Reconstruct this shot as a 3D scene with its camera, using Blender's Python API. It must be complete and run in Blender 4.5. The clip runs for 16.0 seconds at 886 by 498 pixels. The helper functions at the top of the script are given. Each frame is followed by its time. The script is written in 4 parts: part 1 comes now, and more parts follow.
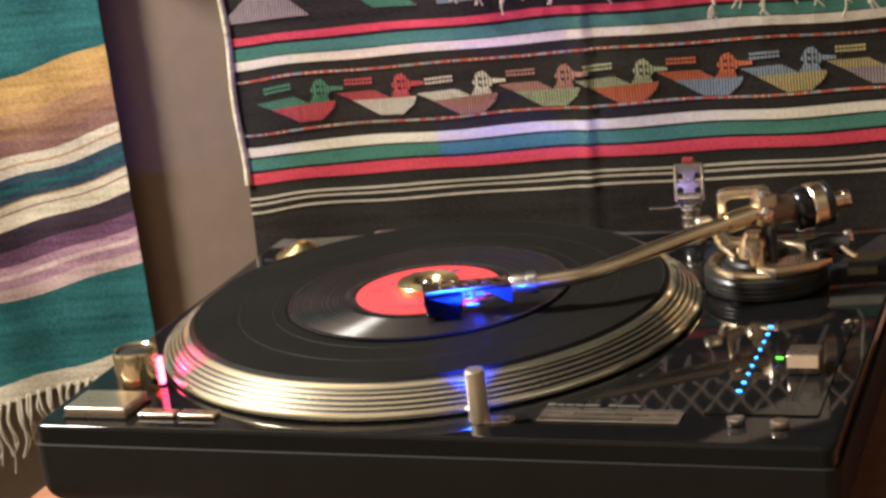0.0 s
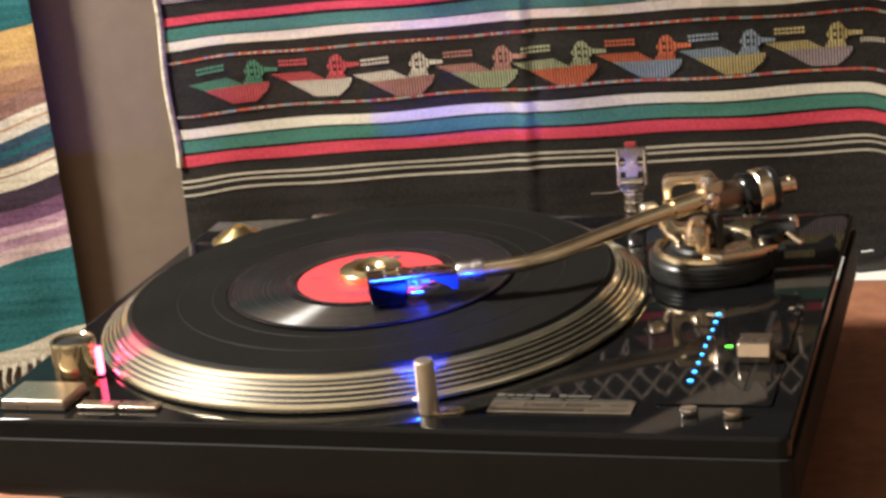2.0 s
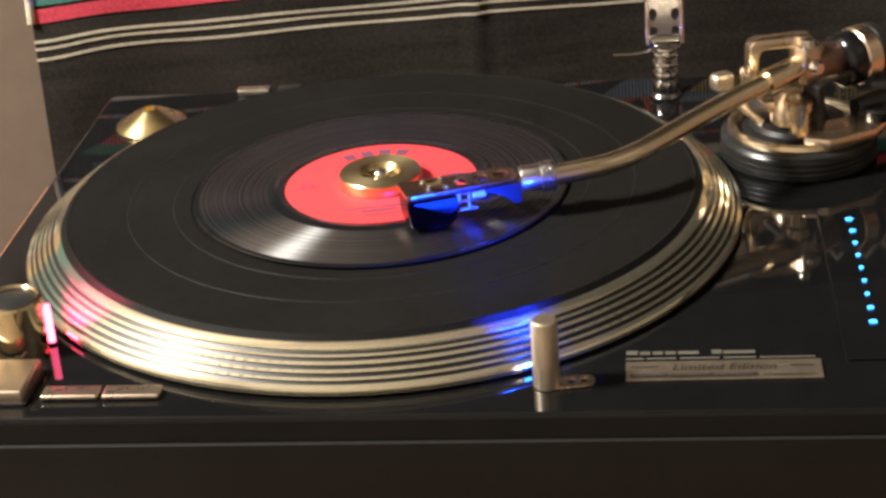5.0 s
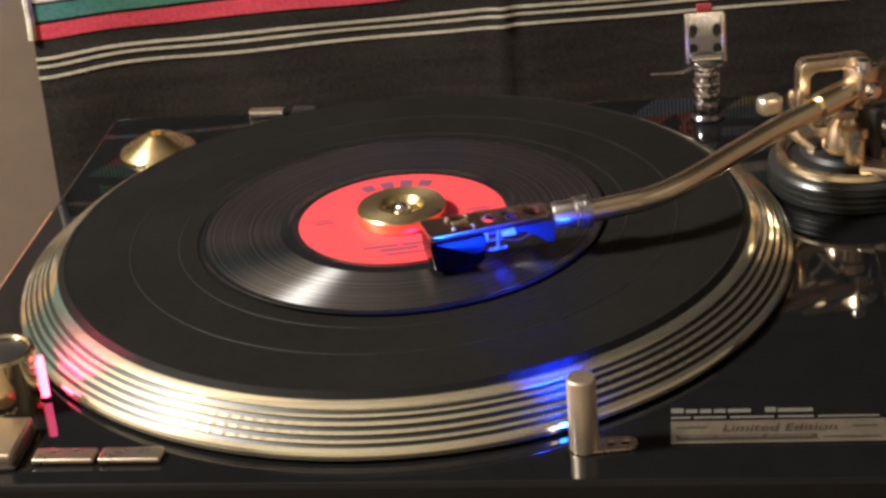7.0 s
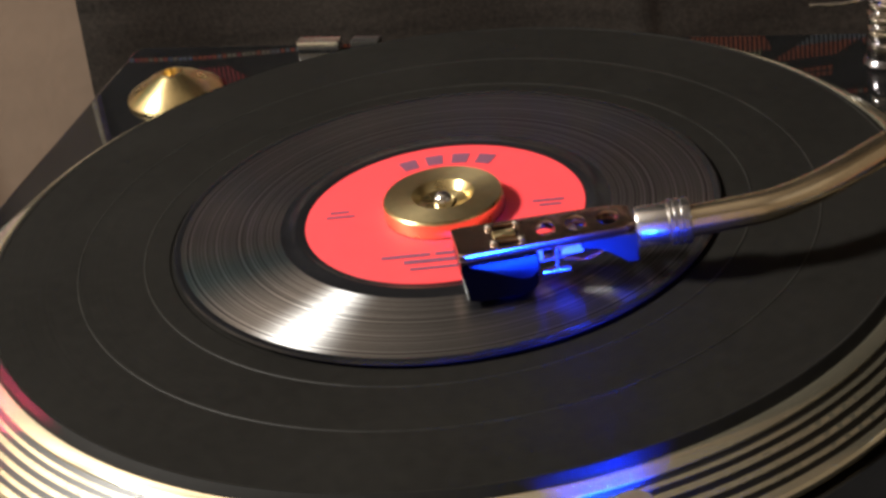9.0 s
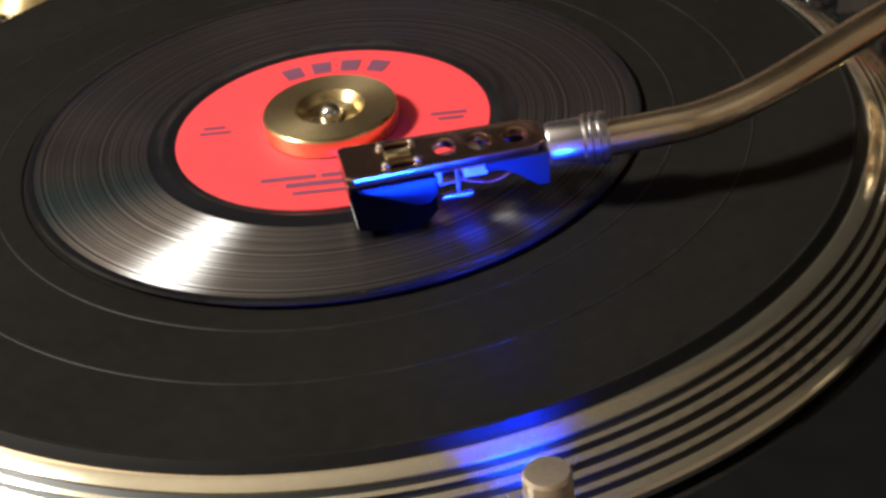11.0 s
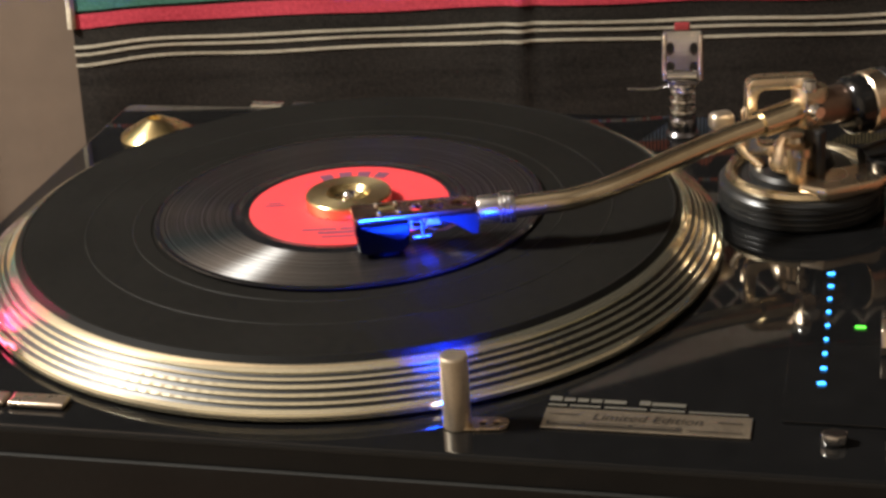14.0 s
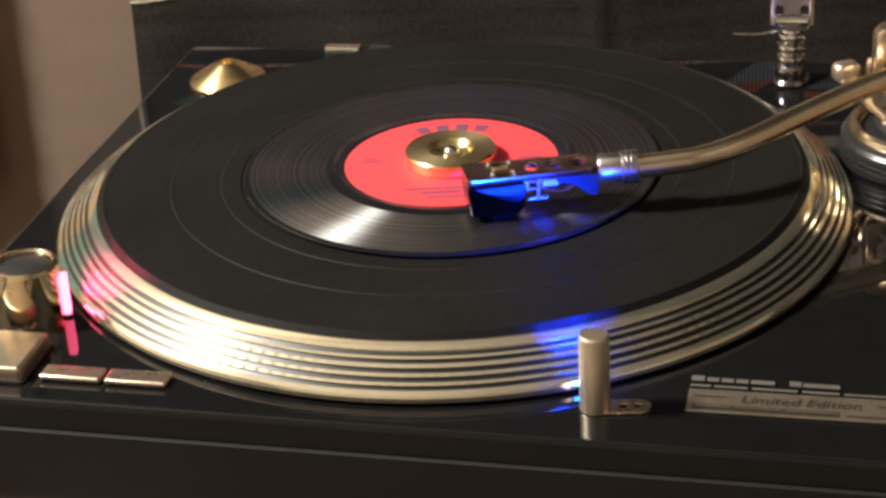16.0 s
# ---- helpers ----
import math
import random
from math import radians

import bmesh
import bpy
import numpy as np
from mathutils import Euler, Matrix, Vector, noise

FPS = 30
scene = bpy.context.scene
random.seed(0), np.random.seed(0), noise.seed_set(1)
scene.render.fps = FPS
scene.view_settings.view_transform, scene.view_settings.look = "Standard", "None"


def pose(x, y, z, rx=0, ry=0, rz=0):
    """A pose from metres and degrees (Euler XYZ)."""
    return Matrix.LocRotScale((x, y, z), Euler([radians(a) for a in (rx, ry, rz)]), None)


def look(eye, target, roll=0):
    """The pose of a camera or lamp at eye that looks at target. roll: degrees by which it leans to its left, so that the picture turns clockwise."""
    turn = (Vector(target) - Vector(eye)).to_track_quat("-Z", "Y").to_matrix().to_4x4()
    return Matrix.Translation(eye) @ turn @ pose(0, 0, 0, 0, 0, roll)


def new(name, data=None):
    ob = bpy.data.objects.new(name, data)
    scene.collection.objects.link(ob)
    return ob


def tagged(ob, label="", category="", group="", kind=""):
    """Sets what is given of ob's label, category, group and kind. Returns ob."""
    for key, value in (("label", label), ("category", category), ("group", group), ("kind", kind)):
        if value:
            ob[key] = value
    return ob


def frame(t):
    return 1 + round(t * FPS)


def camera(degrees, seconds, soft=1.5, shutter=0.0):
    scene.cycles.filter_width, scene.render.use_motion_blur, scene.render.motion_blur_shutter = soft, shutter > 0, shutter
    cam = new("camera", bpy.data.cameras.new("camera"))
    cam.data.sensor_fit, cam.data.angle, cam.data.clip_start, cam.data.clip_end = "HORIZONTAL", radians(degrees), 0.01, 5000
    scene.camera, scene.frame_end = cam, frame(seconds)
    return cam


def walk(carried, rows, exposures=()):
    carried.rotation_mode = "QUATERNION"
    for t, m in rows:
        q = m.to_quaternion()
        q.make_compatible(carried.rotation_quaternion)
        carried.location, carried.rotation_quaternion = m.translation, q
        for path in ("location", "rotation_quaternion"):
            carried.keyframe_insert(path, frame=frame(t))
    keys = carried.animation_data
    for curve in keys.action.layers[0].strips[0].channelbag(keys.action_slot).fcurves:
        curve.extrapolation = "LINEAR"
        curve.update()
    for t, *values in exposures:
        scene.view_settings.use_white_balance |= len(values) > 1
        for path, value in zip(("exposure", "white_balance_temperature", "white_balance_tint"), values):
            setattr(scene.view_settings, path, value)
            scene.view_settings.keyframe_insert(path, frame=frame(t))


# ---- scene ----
cam = camera(26.74, 16.0, soft=3.0)
PATH = [
    (0, (0.4071, -1.0096, 0.3704), (0.0586, -0.1176, 0.0827), -6.94),
    (0.5, (0.3980, -1.0079, 0.3723), (0.0685, -0.1162, 0.0619), -6.62),
    (1, (0.3876, -1.0159, 0.3777), (0.0692, -0.1192, 0.0704), -6.09),
    (1.5, (0.3807, -1.0085, 0.3777), (0.0720, -0.1081, 0.0711), -5.70),
    (2, (0.3834, -0.9993, 0.3765), (0.0801, -0.0973, 0.0692), -6.22),
    (2.5, (0.3864, -0.9899, 0.3733), (0.0833, -0.0885, 0.0642), -6.39),
    (3, (0.3870, -0.9807, 0.3714), (0.0856, -0.0811, 0.0552), -6.48),
    (3.5, (0.3539, -0.9455, 0.3648), (0.0615, -0.0506, 0.0277), -6.62),
    (4, (0.2669, -0.8666, 0.3555), (0.0399, 0.0231, -0.0406), -5.75),
    (4.5, (0.1792, -0.8128, 0.3613), (0.0330, 0.0817, -0.0611), -5.25),
    (4.7, (0.1478, -0.7998, 0.3633), (0.0188, 0.0933, -0.0676), -5.08),
    (6.8, (0.0953, -0.7228, 0.3564), (0.0002, 0.1720, -0.0798), -3.71),
    (7, (0.1203, -0.7177, 0.3546), (-0.0088, 0.1729, -0.0815), -5.15),
    (7.5, (0.1878, -0.7065, 0.3500), (-0.0404, 0.1704, -0.0732), -8.80),
    (8, (0.1922, -0.6643, 0.3238), (-0.0688, 0.1984, -0.1094), -9.91),
    (8.5, (0.1584, -0.5776, 0.3057), (-0.0803, 0.2831, -0.1439), -6.04),
    (9, (0.1495, -0.4990, 0.2996), (-0.1040, 0.3338, -0.1925), -8.01),
    (9.5, (0.1292, -0.4230, 0.2754), (-0.1170, 0.3915, -0.2499), -8.40),
    (10, (0.1057, -0.3506, 0.2369), (-0.0862, 0.4373, -0.3482), -6.05),
    (10.2, (0.0999, -0.3389, 0.2397), (-0.0826, 0.4449, -0.3539), -6.39),
    (12.3, (0.2204, -0.7026, 0.3329), (-0.0445, 0.1647, -0.0885), -7.88),
    (12.5, (0.2203, -0.7146, 0.3353), (-0.0487, 0.1543, -0.0803), -7.75),
    (13, (0.2168, -0.7340, 0.3419), (-0.0571, 0.1421, -0.0549), -7.03),
    (13.5, (0.2266, -0.7385, 0.3381), (-0.0234, 0.1450, -0.0582), -5.48),
    (14, (0.2299, -0.7359, 0.3367), (0.0035, 0.1493, -0.0697), -3.72),
    (14.5, (0.2185, -0.7373, 0.3422), (0.0053, 0.1529, -0.0602), -2.68),
    (15, (0.2063, -0.7330, 0.3416), (0.0039, 0.1613, -0.0576), -2.89),
    (15.5, (0.1836, -0.7267, 0.3357), (-0.0195, 0.1576, -0.0847), -2.80),
    (16, (0.1665, -0.6946, 0.3355), (-0.0489, 0.1733, -0.1122), -3.45),
]
walk(cam, [(t, look(eye, target, roll)) for t, eye, target, roll in PATH],
     [(0, 0.18), (2, 0.26), (4, 0.36), (4.7, 0.28), (7, 0.0), (8.5, -0.03), (9.5, -0.2), (10.2, -0.28), (12.5, -0.22), (13.5, -0.16), (14.5, -0.03), (16, 0.1)])

# ---- world and lights ----
world = bpy.data.worlds.new("room_dusk")
scene.world = world
world.use_nodes = True
world.node_tree.nodes["Background"].inputs[0].default_value = (1.0, 0.88, 0.75, 1)
world.node_tree.nodes["Background"].inputs[1].default_value = 0.008


def lamp(name, kind, energy, color, m, **more):
    data = bpy.data.lights.new(name, kind)
    data.energy, data.color = energy, color
    for key, value in more.items():
        if key == "radius":
            data.shadow_soft_size = value
        if key == "size":
            data.shape, data.size = "DISK", value
        if key == "cone":
            data.spot_size = radians(value)
        if key == "blend":
            data.spot_blend = value
    ob = new(name, data)
    ob.matrix_world = m
    return ob


lamp("table_lamp_light", "POINT", 250.0, (1.0, 0.955, 0.875), pose(-1.10, -0.34, 1.18), radius=0.135)
# Broad weak fill added at the right for the metal; no lamp stands there.
lamp("right_fill_light", "AREA", 0.8, (1.0, 0.90, 0.77), look((1.75, -0.9, 1.75), (0.1, 0.15, 0.05)), size=1.4)

# ---- materials ----


def material(name, color, rough=0.5, metal=0.0, spots=0.12, scale=40.0, bump=0.0, bump_scale=400.0, coat=0.0,
             rough_spread=0.1, aniso=0.0, emit=None, strength=0.0, sheen=0.0, second=None, gloss=0.5, stretch=None):
    mat = bpy.data.materials.new(name)
    mat.use_nodes = True
    nt = mat.node_tree
    b = nt.nodes["Principled BSDF"]
    tc = nt.nodes.new("ShaderNodeTexCoord")
    n1 = nt.nodes.new("ShaderNodeTexNoise")
    n1.inputs["Scale"].default_value, n1.inputs["Detail"].default_value = scale, 6.0
    if stretch:
        mp = nt.nodes.new("ShaderNodeMapping")
        mp.inputs["Scale"].default_value = stretch
        nt.links.new(tc.outputs["Object"], mp.inputs["Vector"])
        nt.links.new(mp.outputs[0], n1.inputs["Vector"])
    else:
        nt.links.new(tc.outputs["Object"], n1.inputs["Vector"])
    n2 = nt.nodes.new("ShaderNodeTexNoise")
    n2.inputs["Scale"].default_value, n2.inputs["Detail"].default_value = scale * 9, 3.0
    nt.links.new(tc.outputs["Object"], n2.inputs["Vector"])
    add = nt.nodes.new("ShaderNodeMath")
    add.operation = "ADD"
    nt.links.new(n1.outputs["Fac"], add.inputs[0])
    nt.links.new(n2.outputs["Fac"], add.inputs[1])
    ramp = nt.nodes.new("ShaderNodeMapRange")
    ramp.inputs["From Min"].default_value, ramp.inputs["From Max"].default_value = 0.7, 1.3
    nt.links.new(add.outputs[0], ramp.inputs["Value"])
    mix = nt.nodes.new("ShaderNodeMix")
    mix.data_type = "RGBA"
    dark = tuple(c * (1 - spots) for c in color)
    light = second or tuple(min(1.0, c * (1 + spots)) for c in color)
    mix.inputs[6].default_value, mix.inputs[7].default_value = (*dark, 1), (*light, 1)
    nt.links.new(ramp.outputs[0], mix.inputs[0])
    nt.links.new(mix.outputs[2], b.inputs["Base Color"])
    rr = nt.nodes.new("ShaderNodeMapRange")
    rr.inputs["To Min"].default_value = max(0.02, rough * (1 - rough_spread))
    rr.inputs["To Max"].default_value = min(1.0, rough * (1 + rough_spread))
    nt.links.new(n1.outputs["Fac"], rr.inputs["Value"])
    nt.links.new(rr.outputs[0], b.inputs["Roughness"])
    b.inputs["Metallic"].default_value = metal
    b.inputs["Specular IOR Level"].default_value = gloss
    b.inputs["Coat Weight"].default_value = coat
    b.inputs["Coat Roughness"].default_value = 0.04
    b.inputs["Sheen Weight"].default_value = sheen
    if aniso:
        b.inputs["Anisotropic"].default_value = aniso
        b.inputs["Anisotropic Rotation"].default_value = 0.25
        tan = nt.nodes.new("ShaderNodeTangent")
        tan.direction_type, tan.axis = "RADIAL", "Z"
        nt.links.new(tan.outputs[0], b.inputs["Tangent"])
    if bump:
        n3 = nt.nodes.new("ShaderNodeTexNoise")
        n3.inputs["Scale"].default_value, n3.inputs["Detail"].default_value = bump_scale, 4.0
        nt.links.new(tc.outputs["Object"], n3.inputs["Vector"])
        bp = nt.nodes.new("ShaderNodeBump")
        bp.inputs["Strength"].default_value, bp.inputs["Distance"].default_value = bump, 0.0006
        nt.links.new(n3.outputs["Fac"], bp.inputs["Height"])
        nt.links.new(bp.outputs[0], b.inputs["Normal"])
    if emit:
        b.inputs["Emission Color"].default_value = (*emit, 1)
        b.inputs["Emission Strength"].default_value = strength
    return mat


def ringed(name, color, rough, pitch, depth, aniso=0.0, gloss=0.5, relief=0.0004):
    """Concentric fine relief round the thing's own axis."""
    mat = material(name, color, rough, spots=0.2, scale=25, aniso=aniso, gloss=gloss)
    nt = mat.node_tree
    b = nt.nodes["Principled BSDF"]
    tc = nt.nodes.new("ShaderNodeTexCoord")
    ln = nt.nodes.new("ShaderNodeVectorMath")
    ln.operation = "LENGTH"
    flat = nt.nodes.new("ShaderNodeVectorMath")
    flat.operation = "MULTIPLY"
    flat.inputs[1].default_value = (1, 1, 0)
    nt.links.new(tc.outputs["Object"], flat.inputs[0])
    nt.links.new(flat.outputs[0], ln.inputs[0])
    noi = nt.nodes.new("ShaderNodeTexNoise")
    noi.noise_dimensions = "1D"
    noi.inputs["Scale"].default_value, noi.inputs["Detail"].default_value = 1.0 / pitch, 3.0
    nt.links.new(ln.outputs["Value"], noi.inputs["W"])
    bp = nt.nodes.new("ShaderNodeBump")
    bp.inputs["Strength"].default_value, bp.inputs["Distance"].default_value = depth, relief
    nt.links.new(noi.outputs["Fac"], bp.inputs["Height"])
    nt.links.new(bp.outputs[0], b.inputs["Normal"])
    return mat


def grooved(name):
    """Vinyl whose fine grooves run round the axis: sheen in a narrow fan across them."""
    mat = bpy.data.materials.new(name)
    mat.use_nodes = True
    nt = mat.node_tree
    nt.nodes.remove(nt.nodes["Principled BSDF"])
    out = nt.nodes["Material Output"]
    tc = nt.nodes.new("ShaderNodeTexCoord")
    flat = nt.nodes.new("ShaderNodeVectorMath")
    flat.operation = "MULTIPLY"
    flat.inputs[1].default_value = (1, 1, 0)
    nt.links.new(tc.outputs["Object"], flat.inputs[0])
    ln = nt.nodes.new("ShaderNodeVectorMath")
    ln.operation = "LENGTH"
    nt.links.new(flat.outputs[0], ln.inputs[0])
    tan = nt.nodes.new("ShaderNodeTangent")
    tan.direction_type, tan.axis = "RADIAL", "Z"
    lobes = []
    # a tight sheen and a wide one, each stronger on some tracks than on others
    for scale, low, high, most, rough, spread, kind in ((1100.0, 0.33, 0.72, 0.44, 0.37, 0.50, "BECKMANN"), (520.0, 0.44, 0.66, 0.010, 0.46, 0.10, "BECKMANN")):
        noi = nt.nodes.new("ShaderNodeTexNoise")
        noi.noise_dimensions = "1D"
        noi.inputs["Scale"].default_value, noi.inputs["Detail"].default_value, noi.inputs["Roughness"].default_value = scale, 8.0, 0.72
        nt.links.new(ln.outputs["Value"], noi.inputs["W"])
        rng = nt.nodes.new("ShaderNodeMapRange")
        rng.inputs["From Min"].default_value, rng.inputs["From Max"].default_value = low, high
        rng.inputs["To Min"].default_value, rng.inputs["To Max"].default_value = most * 0.03, most
        nt.links.new(noi.outputs["Fac"], rng.inputs["Value"])
        gl = nt.nodes.new("ShaderNodeBsdfAnisotropic")
        gl.inputs["Roughness"].default_value, gl.inputs["Anisotropy"].default_value = rough, spread
        gl.distribution = kind
        nt.links.new(rng.outputs[0], gl.inputs["Color"])
        nt.links.new(tan.outputs[0], gl.inputs["Tangent"])
        lobes.append(gl)
    # the mean face is leaned outward to put out the sheen on the far side
    out_way = nt.nodes.new("ShaderNodeVectorMath")
    out_way.operation = "NORMALIZE"
    nt.links.new(flat.outputs[0], out_way.inputs[0])
    lean = nt.nodes.new("ShaderNodeVectorMath")
    lean.operation = "MULTIPLY_ADD"
    lean.inputs[1].default_value = (0.37, 0.37, 0.37)
    lean.inputs[2].default_value = (0, 0, 1)
    nt.links.new(out_way.outputs[0], lean.inputs[0])
    unit = nt.nodes.new("ShaderNodeVectorMath")
    unit.operation = "NORMALIZE"
    nt.links.new(lean.outputs[0], unit.inputs[0])
    for gl in lobes:
        nt.links.new(unit.outputs[0], gl.inputs["Normal"])
    both = nt.nodes.new("ShaderNodeAddShader")
    nt.links.new(lobes[0].outputs[0], both.inputs[0])
    nt.links.new(lobes[1].outputs[0], both.inputs[1])
    df = nt.nodes.new("ShaderNodeBsdfDiffuse")
    df.inputs["Color"].default_value = (0.006, 0.006, 0.007, 1)
    add = nt.nodes.new("ShaderNodeAddShader")
    nt.links.new(both.outputs[0], add.inputs[0])
    nt.links.new(df.outputs[0], add.inputs[1])
    nt.links.new(add.outputs[0], out.inputs["Surface"])
    return mat


def woven(name, color, other=None, rib=330.0, depth=0.5, rough=0.9, spots=0.25):
    """Cloth with fine ribs along and across."""
    mat = material(name, color, rough, spots=spots, scale=55, sheen=0.0, second=other, gloss=0.1, stretch=(0.22, 1.0, 1.8) if rib > 200 else (0.10, 1.0, 3.2))
    if rib < 200:
        depth *= 0.6
    nt = mat.node_tree
    b = nt.nodes["Principled BSDF"]
    tc = nt.nodes.new("ShaderNodeTexCoord")
    last = None
    for direction in ("X", "Z"):
        w = nt.nodes.new("ShaderNodeTexWave")
        w.bands_direction = direction
        w.inputs["Scale"].default_value, w.inputs["Distortion"].default_value = rib, 1.5
        w.inputs["Detail"].default_value = 1.0
        nt.links.new(tc.outputs["Object"], w.inputs["Vector"])
        bp = nt.nodes.new("ShaderNodeBump")
        bp.inputs["Strength"].default_value, bp.inputs["Distance"].default_value = depth, 0.0005
        nt.links.new(w.outputs["Fac"], bp.inputs["Height"])
        if last:
            nt.links.new(last.outputs[0], bp.inputs["Normal"])
        last = bp
    nt.links.new(last.outputs[0], b.inputs["Normal"])
    return mat


STROBE_GOLD = material("polished_yellow_gold", (0.86, 0.74, 0.50), 0.12, 1.0, spots=0.06, rough_spread=0.3)
GLOSS = material("piano_black_lacquer", (0.006, 0.006, 0.0062), 0.035, spots=0.2, coat=0.0, gloss=0.36, rough_spread=0.35, scale=12)
MATTE = material("matte_black_base", (0.0145, 0.0141, 0.0127), 0.6, gloss=0.2, spots=0.15, bump=0.25, bump_scale=2500)
RUBBER = ringed("black_rubber_mat", (0.0090, 0.0084, 0.0074), 0.65, 0.0016, 0.15, gloss=0.06)
# Coloured darker than the mat top, as this slope faces the lamp less.
RUBBER_EDGE = material("smooth_rubber_edge", (0.0062, 0.0058, 0.0052), 0.6, spots=0.2, gloss=0.08)
# Slightly paler than the mat: the lamp's glint on the ridges, put into the colour.
RIDGE = material("lit_rubber_ridge", (0.012, 0.0115, 0.0102), 0.5, spots=0.5, scale=90, gloss=0.14)
VINYL = grooved("black_vinyl")
VINYL_FLAT = material("smooth_vinyl", (0.008, 0.008, 0.009), 0.12, spots=0.2)
PAPER_RED = material("coral_red_label_paper", (0.80, 0.055, 0.065), 0.55, spots=0.05, scale=200, bump=0.1)
INK = material("dark_label_ink", (0.15, 0.05, 0.09), 0.6)
GOLD = material("gold_plate", (0.94, 0.80, 0.56), 0.22, 1.0, spots=0.06, rough_spread=0.4)
ROSE = material("rose_gold_plate", (0.94, 0.76, 0.55), 0.26, 1.0, spots=0.06, rough_spread=0.4)
BRUSHED = material("brushed_champagne_metal", (0.86, 0.72, 0.58), 0.28, 1.0, spots=0.08, scale=90)
POST = material("satin_champagne_metal", (0.90, 0.78, 0.62), 0.40, 1.0, spots=0.08, scale=90)
BRASS = material("turned_brass", (0.82, 0.66, 0.34), 0.28, 1.0, spots=0.08, aniso=0.6, scale=60)
BRASS_TOP = material("matt_turned_brass", (0.62, 0.50, 0.27), 0.42, 1.0, spots=0.08, aniso=0.5, scale=60)
PLATTER = material("machined_aluminium_gold_tint", (0.95, 0.89, 0.68), 0.13, 0.95, spots=0.07, aniso=0.3, scale=60)
DARK_BAND = material("dark_strobe_band", (0.008, 0.008, 0.007), 0.4, 0.0, spots=0.2)
DOT = material("dull_strobe_dot", (0.88, 0.82, 0.62), 0.17, 0.94)
REAR = material("dull_rose_metal", (0.30, 0.20, 0.15), 0.45, 1.0, spots=0.12)
LACQUER = material("glossy_black_dial", (0.008, 0.008, 0.008), 0.12, spots=0.2, gloss=0.5)
CHROME = material("chrome", (0.80, 0.78, 0.76), 0.1, 1.0, spots=0.05, rough_spread=0.5)
# Chrome with its colour darkened, standing for the dark room it mirrors.
SHADED_CHROME = material("darkened_chrome", (0.30, 0.29, 0.31), 0.16, 1.0, spots=0.1, rough_spread=0.5)
SATIN = material("satin_silver", (0.72, 0.70, 0.68), 0.25, 1.0, spots=0.06)
BLACKP = material("black_plastic", (0.018, 0.018, 0.018), 0.3, spots=0.2)
SHELLRED = material("red_brown_anodised", (0.50, 0.34, 0.25), 0.22, 1.0, spots=0.2)
WEDGE = material("smoky_lit_plastic", (0.008, 0.008, 0.014), 0.35, 0.0, spots=0.5, scale=160, gloss=0.3)
RAIL = material("dull_dark_metal", (0.020, 0.019, 0.019), 0.4, 0.0)
CLEARCART = material("smoky_clear_cartridge", (0.0004, 0.0004, 0.0005), 0.1, 0.0, gloss=0.3)
RED_LAMP = material("red_strobe_lamp", (0.9, 0.1, 0.15), 0.3, emit=(1.0, 0.10, 0.24), strength=8.0)
BLUE_LED = material("blue_led", (0.1, 0.3, 0.9), 0.3, emit=(0.03, 0.34, 1.0), strength=5.0)
GREEN_LED = material("green_led", (0.1, 0.8, 0.1), 0.3, emit=(0.12, 1.0, 0.05), strength=3.0)
BLUE_LENS = material("blue_target_lens", (0.1, 0.1, 0.9), 0.2, emit=(0.01, 0.09, 1.0), strength=210.0)
PRINT = material("pale_print", (0.10, 0.092, 0.075), 0.5, spots=0.1)
PLATE = material("pale_gold_badge", (0.40, 0.33, 0.25), 0.33, 0.85, spots=0.15, scale=80)
PLATE_INK = material("badge_ink", (0.030, 0.024, 0.018), 0.5)
DESK = material("reddish_brown_wood", (0.30, 0.115, 0.062), 0.55, spots=0.3, scale=9, bump=0.12, bump_scale=300, second=(0.38, 0.165, 0.09))
WALL = material("beige_plaster", (0.168, 0.123, 0.090), 0.85, spots=0.07, scale=6, bump=0.3, bump_scale=180)
# Unseen room plaster: paler or darker by how bright the metal should mirror it.
DIM = material("darkened_room_plaster", (0.24, 0.20, 0.16), 0.9, spots=0.2, scale=3)
PALE = material("pale_bounce_plaster", (0.50, 0.43, 0.34), 0.9, spots=0.1, scale=3)
CEILING = material("darkened_ceiling_plaster", (0.17, 0.145, 0.12), 0.9, spots=0.06, scale=3)
PANEL = material("dark_brown_panel", (0.040, 0.027, 0.019), 0.55, spots=0.35, scale=14, stretch=(1.0, 1.0, 0.12), bump=0.15, bump_scale=160)
WHITE_PAPER = material("white_paper", (0.80, 0.78, 0.72), 0.7, spots=0.04)
